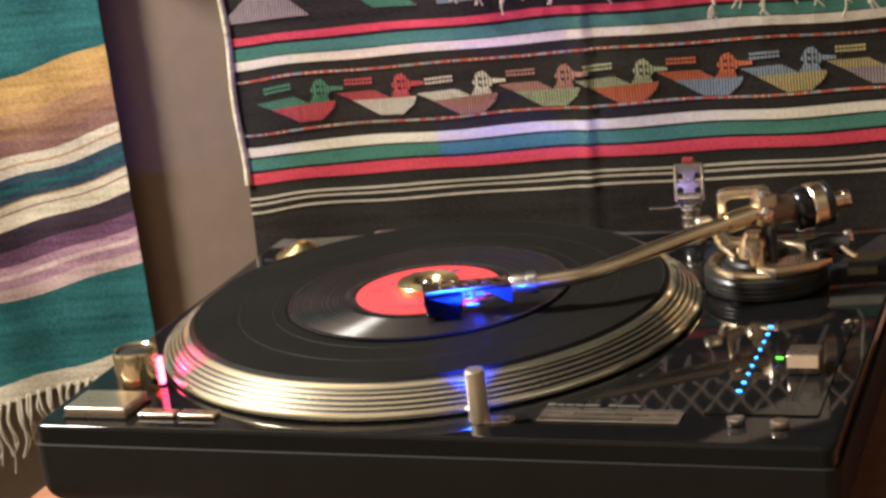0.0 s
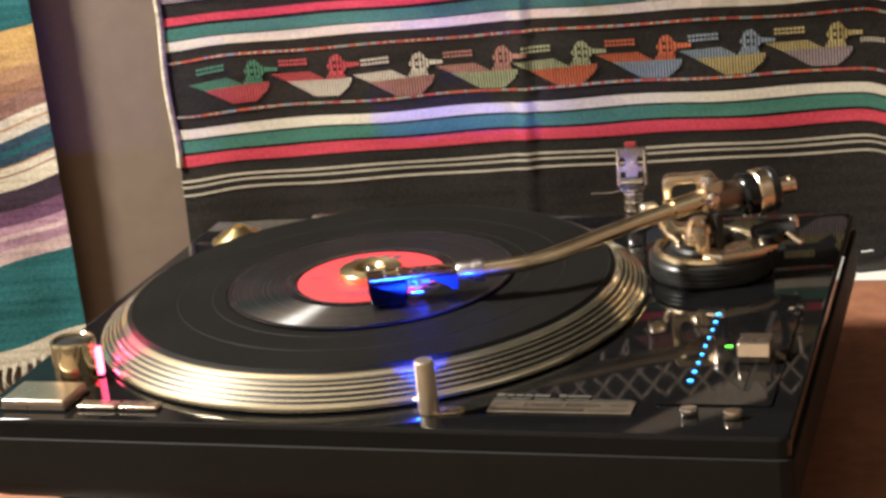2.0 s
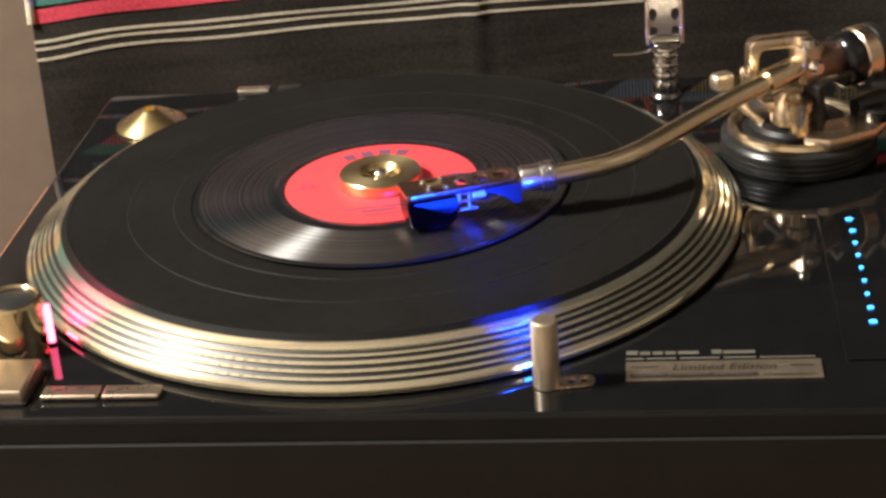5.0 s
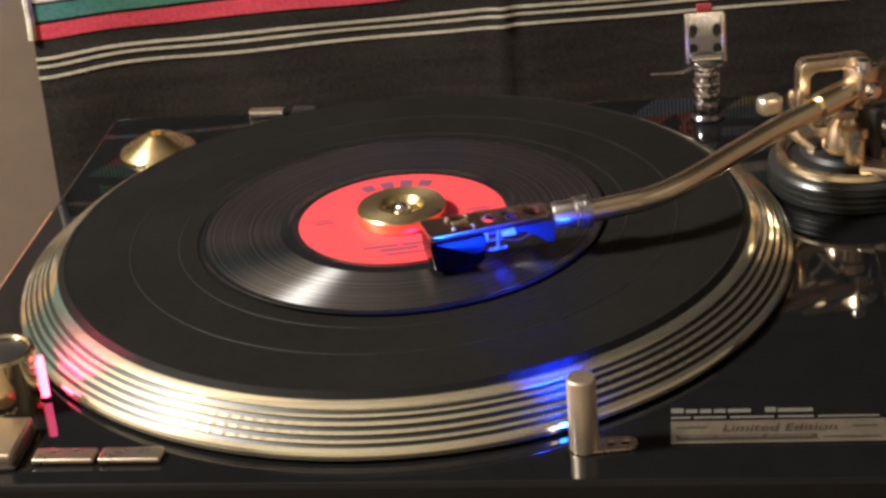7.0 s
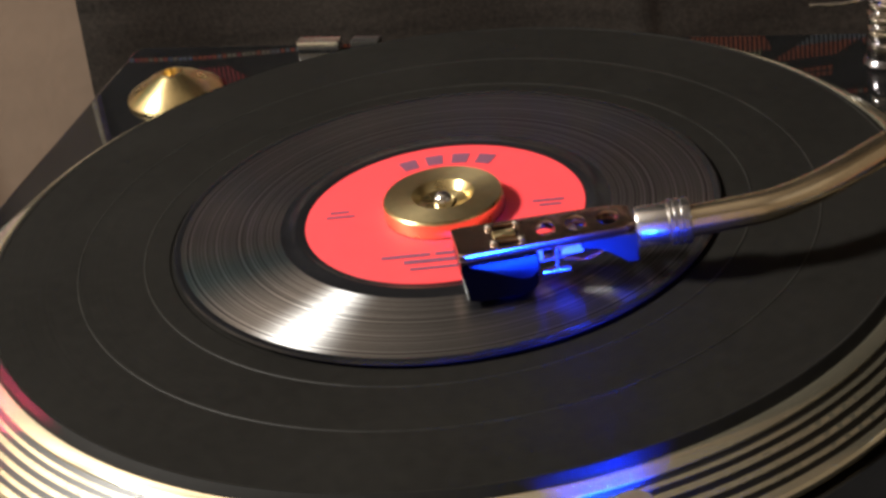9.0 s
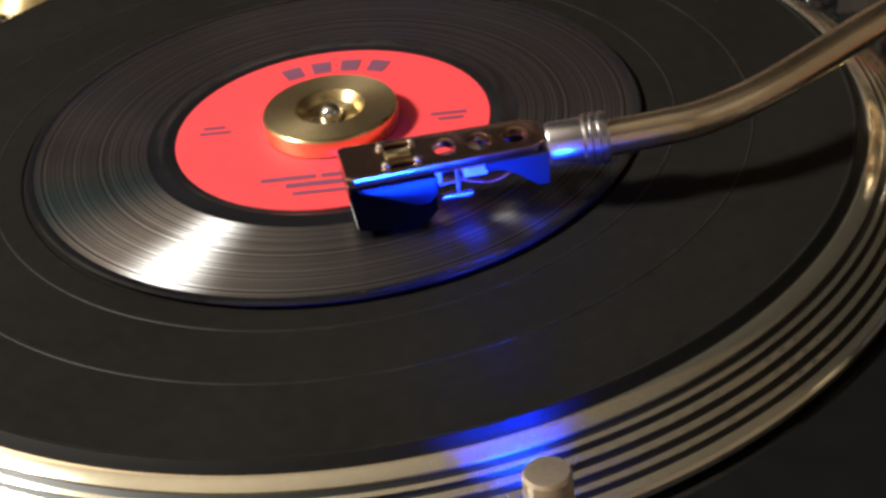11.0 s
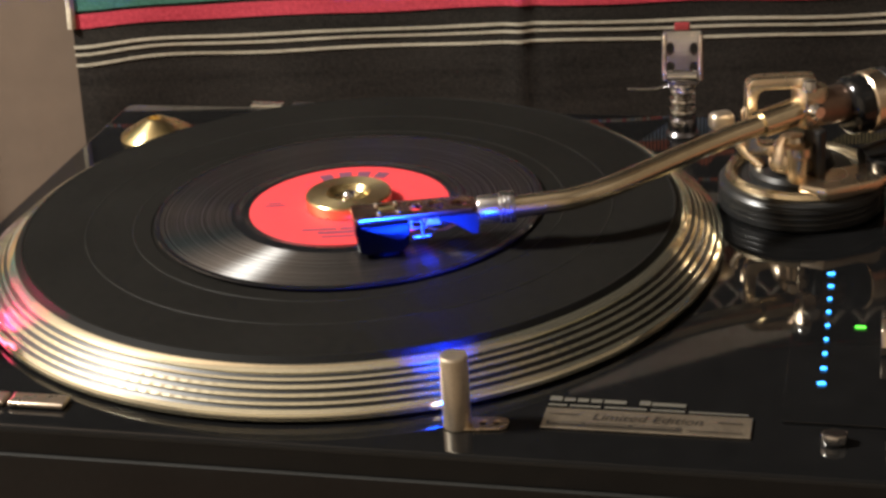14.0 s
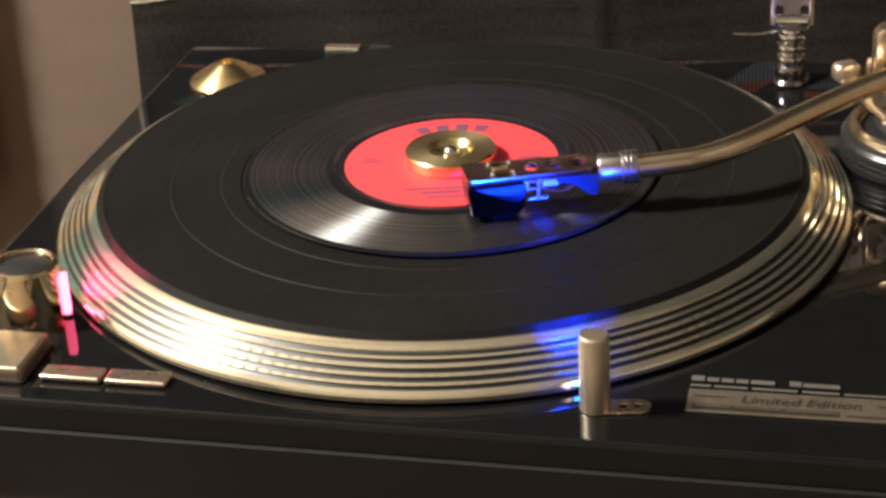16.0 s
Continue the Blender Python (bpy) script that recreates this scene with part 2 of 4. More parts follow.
CLOTH = {
    "black": woven("black_wool", (0.019, 0.017, 0.015), (0.036, 0.032, 0.028)),
    "red": woven("crimson_wool", (0.60, 0.06, 0.095), (0.70, 0.09, 0.125)),
    "teal": woven("green_teal_wool", (0.060, 0.185, 0.140), (0.085, 0.235, 0.18)),
    "white": woven("cream_wool", (0.70, 0.64, 0.52), (0.80, 0.74, 0.61)),
    "line": woven("pale_grey_thread", (0.46, 0.42, 0.32), (0.56, 0.51, 0.40)),
    "green": woven("leaf_green_wool", (0.08, 0.26, 0.16), (0.11, 0.31, 0.19)),
    "brick": woven("brick_red_wool", (0.58, 0.09, 0.10), (0.64, 0.12, 0.13)),
    "rose": woven("dusty_rose_wool", (0.46, 0.22, 0.18), (0.54, 0.27, 0.22)),
    "sage": woven("sage_wool", (0.38, 0.41, 0.24), (0.45, 0.48, 0.29)),
    "orange": woven("orange_wool", (0.64, 0.15, 0.07), (0.72, 0.20, 0.10)),
    "blue": woven("grey_blue_wool", (0.28, 0.35, 0.41), (0.34, 0.41, 0.48)),
    "ochre": woven("ochre_wool", (0.50, 0.40, 0.16), (0.58, 0.47, 0.22)),
    "mauve": woven("mauve_wool", (0.38, 0.30, 0.31), (0.46, 0.37, 0.37)),
    "s_teal": woven("serape_teal", (0.013, 0.082, 0.092), (0.036, 0.150, 0.152), rib=130, rough=0.95),
    "s_gold": woven("serape_gold", (0.422, 0.245, 0.075), (0.645, 0.412, 0.161), rib=130),
    "s_mix": woven("serape_rust", (0.242, 0.121, 0.07), (0.403, 0.218, 0.134), rib=130),
    "s_amber": woven("serape_amber", (0.351, 0.198, 0.07), (0.538, 0.336, 0.143), rib=130),
    "s_tan": woven("serape_tan", (0.319, 0.172, 0.083), (0.487, 0.286, 0.16), rib=130),
    "s_brown": woven("serape_brown", (0.177, 0.088, 0.068), (0.305, 0.17, 0.134), rib=130),
    "s_cream": woven("serape_cream", (0.46, 0.397, 0.293), (0.698, 0.625, 0.487), rib=130),
    "s_navy": woven("serape_navy", (0.02, 0.045, 0.07), (0.05, 0.09, 0.12), rib=130),
    "s_plum": woven("serape_plum", (0.102, 0.045, 0.083), (0.185, 0.092, 0.16), rib=130),
    "s_dark": woven("serape_dark_violet", (0.035, 0.024, 0.035), (0.06, 0.04, 0.06), rib=130),
    "s_lilac": woven("serape_lilac", (0.287, 0.159, 0.21), (0.462, 0.277, 0.344), rib=130),
    "s_pink": woven("serape_pale_pink", (0.449, 0.313, 0.306), (0.663, 0.493, 0.475), rib=130),
    "string": woven("cream_cotton_string", (0.55, 0.49, 0.38), (0.66, 0.60, 0.48), rib=500),
}

# ---- builders ----


def thing(name, label, category, m=None, kind="", group=""):
    ob = new(name)
    ob.empty_display_size = 0.02
    ob.matrix_world = m or Matrix()
    return tagged(ob, label, category, group, kind)


def finish(bm, smooth=35):
    bmesh.ops.recalc_face_normals(bm, faces=bm.faces)
    for f in bm.faces:
        f.smooth = True
    for e in bm.edges:
        if len(e.link_faces) == 2:
            turn_ = e.calc_face_angle(0.0)
            a, b = sorted(f.calc_area() for f in e.link_faces)
            if turn_ > radians(smooth) or (turn_ > radians(6) and b > 12 * a):
                e.smooth = False


def world_of(ob):
    m = ob.matrix_basis.copy()
    while ob.parent:
        ob = ob.parent
        m = ob.matrix_basis @ m
    return m


def part(name, bm, mat, parent, label="", m=None, smooth=35):
    """Links a bmesh as one mesh object at the world pose m, under a thing or a part."""
    finish(bm, smooth)
    data = bpy.data.meshes.new(name)
    bm.to_mesh(data)
    bm.free()
    data.materials.append(mat)
    ob = new(name, data)
    if parent:
        ob.parent = parent
        ob.matrix_basis = world_of(parent).inverted() @ (m or Matrix())
    else:
        ob.matrix_basis = m or Matrix()
    return tagged(ob, label)


def solo(name, bm, mat, label, category, m=None, kind="", group="", smooth=35):
    return tagged(part(name, bm, mat, None, label, m, smooth), label, category, group, kind)


def shared(name, data, parent, m, label=""):
    ob = new(name, data)
    ob.parent = parent
    ob.matrix_basis = world_of(parent).inverted() @ m
    return tagged(ob, label)


def box(w, d, h, bevel=0.0, seg=2, at=(0, 0, 0)):
    """A box centred in x and y that stands on z = 0."""
    bm = bmesh.new()
    bmesh.ops.create_cube(bm, size=1)
    bmesh.ops.transform(bm, matrix=Matrix.Translation((at[0], at[1], at[2] + h / 2)) @ Matrix.Diagonal((w, d, h, 1)), verts=bm.verts)
    if bevel:
        bmesh.ops.bevel(bm, geom=bm.edges[:], offset=bevel, segments=seg, profile=0.5, affect="EDGES")
    return bm


def lathe(profile, seg=64, closed=False):
    """A turned solid from (radius, height) pairs."""
    bm = bmesh.new()
    rings = []
    for r, z in profile:
        if r < 1e-6:
            rings.append([bm.verts.new((0, 0, z))])
        else:
            rings.append([bm.verts.new((r * math.cos(a * math.tau / seg), r * math.sin(a * math.tau / seg), z)) for a in range(seg)])
    pairs = list(zip(rings, rings[1:]))
    if closed:
        pairs.append((rings[-1], rings[0]))
    for a, b in pairs:
        for i in range(seg):
            j = (i + 1) % seg
            if len(a) == 1 and len(b) == 1:
                continue
            if len(a) == 1:
                bm.faces.new((a[0], b[i], b[j]))
            elif len(b) == 1:
                bm.faces.new((a[i], b[0], a[j]))
            else:
                bm.faces.new((a[i], b[i], b[j], a[j]))
    return bm


def sweep(points, radius, seg=12, caps=True, bm=None):
    """A round bar along points; radius is a number or one for each point."""
    bm = bm or bmesh.new()
    pts = [Vector(p) for p in points]
    radii = radius if isinstance(radius, (list, tuple)) else [radius] * len(pts)
    rings = []
    side = Vector((0, 0, 1))
    for i, p in enumerate(pts):
        way = (pts[min(i + 1, len(pts) - 1)] - pts[max(i - 1, 0)]).normalized()
        side = side - way * side.dot(way)
        if side.length < 1e-4:
            side = way.orthogonal()
        side.normalize()
        other = way.cross(side)
        rings.append([bm.verts.new(p + radii[i] * (math.cos(a * math.tau / seg) * side + math.sin(a * math.tau / seg) * other)) for a in range(seg)])
    for a, b in zip(rings, rings[1:]):
        for i in range(seg):
            j = (i + 1) % seg
            bm.faces.new((a[i], a[j], b[j], b[i]))
    if caps:
        bm.faces.new(rings[0][::-1])
        bm.faces.new(rings[-1])
    return bm


def spline(points, n=8):
    """A smooth run of points through the given ones."""
    p = [Vector(q) for q in points]
    p = [2 * p[0] - p[1], *p, 2 * p[-1] - p[-2]]
    out = []
    for i in range(1, len(p) - 2):
        for k in range(n):
            t = k / n
            out.append(0.5 * ((2 * p[i]) + (p[i + 1] - p[i - 1]) * t + (2 * p[i - 1] - 5 * p[i] + 4 * p[i + 1] - p[i + 2]) * t * t
                              + (3 * p[i] - p[i - 1] - 3 * p[i + 1] + p[i + 2]) * t ** 3))
    out.append(p[-2])
    return out


def prism(outline, z0, z1, bevel=0.0, holes=(), seg=2):
    """An upright slab from a plan outline, with holes cut through."""
    bm = bmesh.new()
    loops = [outline, *holes]
    edges = []
    for loop in loops:
        vs = [bm.verts.new((x, y, z0)) for x, y in loop]
        edges += [bm.edges.new((vs[i], vs[(i + 1) % len(vs)])) for i in range(len(vs))]
    bmesh.ops.triangle_fill(bm, use_beauty=True, use_dissolve=True, edges=edges)
    ext = bmesh.ops.extrude_face_region(bm, geom=bm.faces[:])
    bmesh.ops.translate(bm, vec=(0, 0, z1 - z0), verts=[g for g in ext["geom"] if isinstance(g, bmesh.types.BMVert)])
    if bevel:
        bmesh.ops.recalc_face_normals(bm, faces=bm.faces)
        sharp = [e for e in bm.edges if len(e.link_faces) == 2 and e.calc_face_angle(0.0) > 0.7]
        bmesh.ops.bevel(bm, geom=sharp, offset=bevel, segments=seg, profile=0.5, affect="EDGES")
    return bm


def ellipse(cx, cy, rx, ry, n=16, turn=0.0):
    c, s = math.cos(turn), math.sin(turn)
    return [(cx + rx * math.cos(a * math.tau / n) * c - ry * math.sin(a * math.tau / n) * s,
             cy + rx * math.cos(a * math.tau / n) * s + ry * math.sin(a * math.tau / n) * c) for a in range(n)]


def rounded(x0, y0, x1, y1, r, n=5):
    out = []
    for cx, cy, a0 in ((x1 - r, y1 - r, 0), (x0 + r, y1 - r, 90), (x0 + r, y0 + r, 180), (x1 - r, y0 + r, 270)):
        out += [(cx + r * math.cos(radians(a0 + 90 * k / n)), cy + r * math.sin(radians(a0 + 90 * k / n))) for k in range(n + 1)]
    return out


# ---- room ----
DESK_Z = -0.092
solo("floor", box(5, 5, 0.05, at=(0, -0.7, -0.9)), DIM, "dim brown room floor below the desk", "floor", kind="structure")
solo("wall_north", box(5.2, 0.1, 3.4, at=(0, 0.05, 0)), WALL, "beige plaster wall behind the hangings", "wall", m=pose(0, 0.326, -0.85, 0, 0, 8), kind="structure")
solo("wall_south", box(5, 0.1, 3.4, at=(0, -3.2, -0.85)), PALE, "unseen plaster wall across the room, pale to brighten the metal", "wall", kind="structure")
solo("wall_west", box(0.1, 3.65, 3.4, at=(-2.4, -1.36, -0.85)), DIM, "unseen plaster side wall, darkened for the reflections", "wall", kind="structure")
solo("wall_east", box(0.1, 3.65, 3.4, at=(2.4, -1.36, -0.85)), DIM, "unseen plaster side wall, darkened for the reflections", "wall", kind="structure")
solo("ceiling", box(5, 5, 0.05, at=(0, -0.7, 2.5)), CEILING, "unseen plaster ceiling, darkened to dull the rim's reflections", "ceiling", kind="structure")

# Added far past its visible sliver, so the platter rim mirrors something dark.
solo("dark_panel", box(0.75, 0.018, 2.3, 0.002, at=(0.675, -0.010, 0)), PANEL, "dark brown panel beside the hanging, extended to darken reflections", "panel", m=pose(0, 0.326, -0.85, 0, 0, 8), kind="structure")

desk = thing("desk", "reddish-brown wooden desk under the turntable", "desk", pose(0, 0, -0.85))
part("desktop", prism([(-0.256, -0.232), (0.95, -0.232), (0.95, 0.430), (-0.256, 0.262)], DESK_Z - 0.03, DESK_Z, 0.002), DESK, desk)
for x in (-0.22, 0.91):
    for y in (-0.20, 0.22 if x < 0 else 0.38):
        part("leg", box(0.05, 0.05, 0.85 + DESK_Z - 0.03, 0.003), DESK, desk, m=pose(x, y, -0.85))

# ---- turntable ----
X0, X1, Y0, Y1 = -0.178, 0.2708, -0.178, 0.175
deck = thing("turntable", "glossy black and gold direct-drive turntable playing a record", "turntable", pose(0.05, 0, DESK_Z))

bm0 = prism(rounded(X0, Y0, X1, Y1, 0.006), -0.0200, 0.0, 0.0022, seg=5)


def tub():
    """Base shell: upright sides that roll inwards at the bottom, more at the ends than at the front."""
    rows = [(-0.0112, 0.0012, 0.0012), (-0.0112, 0.0, 0.0)]
    for k in range(9):
        a = radians(90 * k / 8)
        rows.append((-0.0365 - 0.0135 * math.sin(a), 0.0150 * (1 - math.cos(a)), 0.0105 * (1 - math.cos(a))))
    rows.insert(2, (-0.0116, -0.0004, -0.0004))
    bm = bmesh.new()
    rings = []
    for z, ix, iy in rows:
        o = rounded(X0 - 0.0012 + ix, Y0 - 0.0012 + iy, X1 + 0.0012 - ix, Y1 + 0.0012 - iy, 0.007)
        rings.append([bm.verts.new((x, y, z)) for x, y in o])
    for p, q in zip(rings, rings[1:]):
        for i in range(len(p)):
            j = (i + 1) % len(p)
            bm.faces.new((p[i], p[j], q[j], q[i]))
    bm.faces.new(rings[0])
    bm.faces.new(rings[-1])
    bmesh.ops.recalc_face_normals(bm, faces=bm.faces)
    return bm


part("top_plate", bm0, GLOSS, deck, "mirror-black lacquered top plate")
part("base", tub(), MATTE, deck, "matt dark rubber base")
for x in (-0.128, 0.226):
    for y in (-0.128, 0.128):
        m = pose(x, y, DESK_Z)
        foot = part("foot", lathe([(0, 0), (0.026, 0), (0.029, 0.003), (0.029, 0.021), (0.027, 0.024), (0.027, 0.033), (0.024, 0.044), (0, 0.044)], 48), MATTE, deck, m=m)
        part("ring", lathe([(0.0292, 0.0205), (0.0305, 0.0215), (0.0305, 0.0235), (0.0272, 0.0245)], 48), GOLD, foot, "gold trim ring", m=m)

# platter with four sunk strobe bands
ra, za, rb, zb = 0.1518, 0.0143, 0.1650, 0.0040
profile = [(0.02, 0.0105), (0.1464, 0.0105), (0.1468, 0.0150), (0.1473, 0.0158), (0.1479, 0.01625), (0.1486, 0.01605), (0.1506, 0.01505), (0.1515, 0.01450)]
steps = [(0.0, 0.105), (0.175, 0.275), (0.375, 0.485), (0.575, 0.690), (0.770, 0.870)]


def on_rim(t, sunk=0.0):
    n = Vector((zb - za, -(rb - ra))).normalized() * sunk
    return (ra + (rb - ra) * t + n.x, za + (zb - za) * t + n.y)


for (a, b), (c, d) in zip(steps, steps[1:] + [(0.985, 1.0)]):
    tilt = (c - b) * 0.0167 * 0.085
    # each land leans a little further up than the rim as a whole
    profile += [on_rim(a + 0.004, 0.0007), on_rim(b - 0.004, 0.0007), on_rim(b, tilt), on_rim(b + (c - b) * 0.3, tilt * 0.35), on_rim(b + (c - b) * 0.7, -tilt * 0.45), on_rim(c, -tilt)]
profile += [(rb, zb), (rb + 0.0006, zb - 0.0008), (rb + 0.0006, 0.0016), (rb, 0.0012), (0.02, 0.0012)]
platter = part("platter", lathe(profile, 200, closed=True), PLATTER, deck, "machined gold-tinted platter with strobe bands", smooth=25)
for n_, (a, b) in enumerate(steps):
    r0, z0 = on_rim(a + 0.006, 0.0006)
    r1, z1 = on_rim(b - 0.006, 0.0006)
    part("strobe_band", lathe([(r0, z0), (r1, z1)], 200), DARK_BAND, platter, "dark strobe band")
    if n_ not in (1, 2, 3):
        continue
    nxt = steps[n_ + 1][0]
    dots = bmesh.new()
    for k in range(190):
        ang = k * math.tau / 190
        c, s = math.cos(ang), math.sin(ang)
        vs = []
        for dt, da in ((0.03, -0.3), (0.03, 0.3), (-0.03, 0.3), (-0.03, -0.3)):
            r, z = on_rim((b + nxt) / 2 + dt, -0.00006 - dt * 0.0018)
            an = ang + da * math.tau / 190
            vs.append(dots.verts.new((r * math.cos(an), r * math.sin(an), z)))
        dots.faces.new(vs)
    tagged(part("strobe_dots", dots, DOT, platter), kind="stuff")
part("spindle", lathe([(0.0036, 0.0105), (0.0036, 0.0225), (0.0030, 0.0242), (0.0018, 0.0254), (0, 0.0258)], 24), CHROME, platter, "polished steel spindle")

# slipmat and record
slip = thing("slipmat", "black rubber mat with raised rings on the platter", "mat", pose(0, 0, 0.0107))
part("sheet", lathe([(0.004, 0.0107), (0.1460, 0.0107), (0.1460, 0.0166), (0.1448, 0.01775), (0.0885, 0.0174), (0.0878, 0.0169), (0.004, 0.0169)], 180, closed=True), RUBBER, slip, smooth=25)
part("bevelled_edge", lathe([(0.1440, 0.0176), (0.1444, 0.0180), (0.1448, 0.01805), (0.1452, 0.0178), (0.1473, 0.0158), (0.1472, 0.0154), (0.1458, 0.0154)], 180), RUBBER_EDGE, slip, "smooth bevelled outer edge", smooth=30)
for r in (0.1443, 0.1172, 0.0962):
    top = 0.0174 + 0.00035 * (r - 0.0885) / 0.0563
    part("ridge", lathe([(r + 0.0004, top - 0.0001), (r + 0.0002, top + 0.00018), (r - 0.0002, top + 0.00019), (r - 0.0006, top - 0.0001)], 180), RIDGE, slip, "fine raised ridge", smooth=80)

rec = thing("record", "black seven-inch vinyl single with a coral red label", "record", pose(0, 0, 0.0172))
Z = 0.0190
disc = part("disc", lathe([(0.020, 0.0172), (0.0858, 0.0172), (0.0868, 0.0178), (0.0871, 0.0184), (0.0866, 0.0191), (0.0856, Z + 0.0002), (0.0845, Z)], 160), VINYL_FLAT, rec)
part("groove_band", lathe([(0.0845, Z), (0.0535, Z), (0.0532, Z - 0.0001), (0.0528, Z)], 200), VINYL, rec, "finely grooved playing surface")
part("lead_out", lathe([(0.0528, Z), (0.0490, Z - 0.0001), (0.0486, Z + 0.0001), (0.0470, Z + 0.0001), (0.0466, Z - 0.0001), (0.0446, Z - 0.0001)], 160), VINYL_FLAT, rec)
label = part("label", lathe([(0.0447, Z - 0.0001), (0.0446, Z + 0.0002), (0.0190, Z + 0.0002), (0.0190, 0.0175)], 128), PAPER_RED, rec, "coral red paper label")


def arc_bar(r, a0, a1, width, z):
    bm = bmesh.new()
    n = max(2, int((a1 - a0) / 2))
    rows = []
    for k in range(n + 1):
        a = radians(a0 + (a1 - a0) * k / n)
        rows.append([bm.verts.new(((r + s * width) * math.cos(a), (r + s * width) * math.sin(a), z)) for s in (-0.5, 0.5)])
    for p, q in zip(rows, rows[1:]):
        bm.faces.new((p[0], p[1], q[1], q[0]))
    return bm


def straight_bar(x0, x1, y, h, z):
    bm = bmesh.new()
    bm.faces.new([bm.verts.new(p) for p in ((x0, y, z), (x1, y, z), (x1, y + h, z), (x0, y + h, z))])
    return bm


turn = pose(0, 0, 0, 0, 0, 12)
for a in (64, 78, 92, 106):
    part("print_bar", arc_bar(0.0352, a, a + 9, 0.0066, Z + 0.00035), INK, label, m=turn)
for y, x0, x1, h in ((-0.0285, -0.019, -0.004, 0.0018), (-0.0285, -0.0025, 0.015, 0.0018), (-0.0325, -0.012, 0.004, 0.0022), (-0.0325, 0.006, 0.018, 0.0022),
                     (-0.0365, -0.010, 0.010, 0.0015), (0.001, -0.038, -0.029, 0.0014), (0.004, -0.037, -0.031, 0.0014), (-0.001, 0.028, 0.038, 0.0014), (-0.004, 0.030, 0.037, 0.0014)):
    part("print_bar", straight_bar(x0, x1, y, h, Z + 0.00035), INK, label, m=turn)

adaptor = lathe([(0.0190, Z + 0.0004), (0.0192, Z + 0.0008), (0.0192, 0.0242), (0.0187, 0.0248), (0.0100, 0.0250), (0.0095, 0.0247), (0.0078, 0.0225), (0.0040, 0.0215), (0.0040, Z + 0.0004)], 96, closed=True)
hub = thing("record_adaptor", "turned brass adaptor in the middle of the record", "adaptor", pose(0, 0, Z))
part("body", adaptor, BRASS, hub)
part("top_face", lathe([(0.0186, 0.02505), (0.0100, 0.02512)], 96), BRASS_TOP, hub, "matt turned brass top face")

dome = thing("record_adaptor", "polished brass dome adaptor resting on the back corner", "adaptor", pose(-0.1418, 0.1262, 0))
part("body", lathe([(0, 0.0002), (0.0190, 0.0002), (0.0193, 0.0010), (0.0188, 0.0022), (0.0120, 0.0066), (0.0058, 0.0098), (0.0046, 0.0104), (0.0036, 0.0104), (0.0034, 0.0060), (0, 0.0055)], 72), BRASS, dome, m=pose(-0.1418, 0.1262, 0))

# start button, speed buttons, strobe housing
start = part("start_button", prism(rounded(-0.0195, -0.0135, 0.0195, 0.0135, 0.0012), 0.0004, 0.0062, 0.0009, seg=4), BRUSHED, deck, "brushed champagne start button", m=pose(-0.1435, -0.1530, 0))
part("start_frame", prism(rounded(-0.0208, -0.0148, 0.0208, 0.0148, 0.0015), 0.0002, 0.0012), BLACKP, start, m=pose(-0.1435, -0.1530, 0))
speed = part("speed_button", prism(rounded(-0.0116, -0.0042, 0.0116, 0.0042, 0.0008), 0.0004, 0.0026, 0.0008, seg=4), BRUSHED, deck, "small champagne speed button", m=pose(-0.1062, -0.1600, 0))
shared("speed_button", speed.data, deck, pose(-0.0812, -0.1600, 0), "small champagne speed button")

SX, SY = -0.1400, -0.1190
cup = part("strobe_housing", lathe([(0.0130, 0.0), (0.0130, 0.0225), (0.0124, 0.0238), (0.0112, 0.0240), (0.0104, 0.0232), (0.0100, 0.0205), (0, 0.0200)], 64), STROBE_GOLD, deck, "polished gold strobe housing", m=pose(SX, SY, 0))
part("power_cap", lathe([(0.0102, 0.0203), (0.0098, 0.0222), (0.0085, 0.0228), (0.0, 0.0224)], 48), BLACKP, cup, "black power switch cap", m=pose(SX, SY, 0))
lens_at = pose(SX, SY, 0, 0, 0, 20)
part("lamp_window", prism(rounded(0.0125, -0.0030, 0.0150, 0.0030, 0.0008), 0.0012, 0.0168, 0.0004), RED_LAMP, cup, "glowing red strobe lamp window", m=lens_at)
part("lamp_foot", prism(rounded(0.0122, -0.0036, 0.0156, 0.0036, 0.0008), 0.0002, 0.0012, 0.0002), BLACKP, cup, m=lens_at)
for k in range(4):
    part("switch_mark", box(0.0022, 0.0010, 0.0002), PRINT, cup, m=pose(SX + 0.000 + 0.0033 * k, SY - 0.0155 - 0.0012 * (k % 2), 0.0004))
lamp("strobe_light", "SPOT", 1.7, (1.0, 0.035, 0.13), look((SX + 0.0160, SY + 0.0055, 0.013), (SX + 0.05, SY + 0.045, 0.016)), radius=0.002, cone=120, blend=0.6)

# target light
TX, TY = 0.0830, -0.1570
post = part("target_light", lathe([(0, 0.0004), (0.0052, 0.0004), (0.0052, 0.0285), (0.0047, 0.0294), (0, 0.0296)], 40), POST, deck, "brushed gold pop-up target light", m=pose(TX, TY, 0))
part("catch", prism(rounded(-0.0055, -0.0045, 0.0190, 0.0045, 0.0044), 0.0002, 0.0012, 0.0003,
                    holes=[ellipse(0.0095, 0, 0.0014, 0.0014, 12), ellipse(0.0145, 0, 0.0014, 0.0014, 12)]), ROSE, post, "rose-gold release plate with two holes", m=pose(TX, TY, 0, 0, 0, 8))
aim = math.degrees(math.atan2(-0.046 - TY, 0.030 - TX))
part("lens", box(0.0012, 0.0030, 0.0130, 0.0003, at=(0.0050, 0, 0.0060)), BLUE_LENS, post, "glowing blue lens", m=pose(TX, TY, 0, 0, 0, aim))
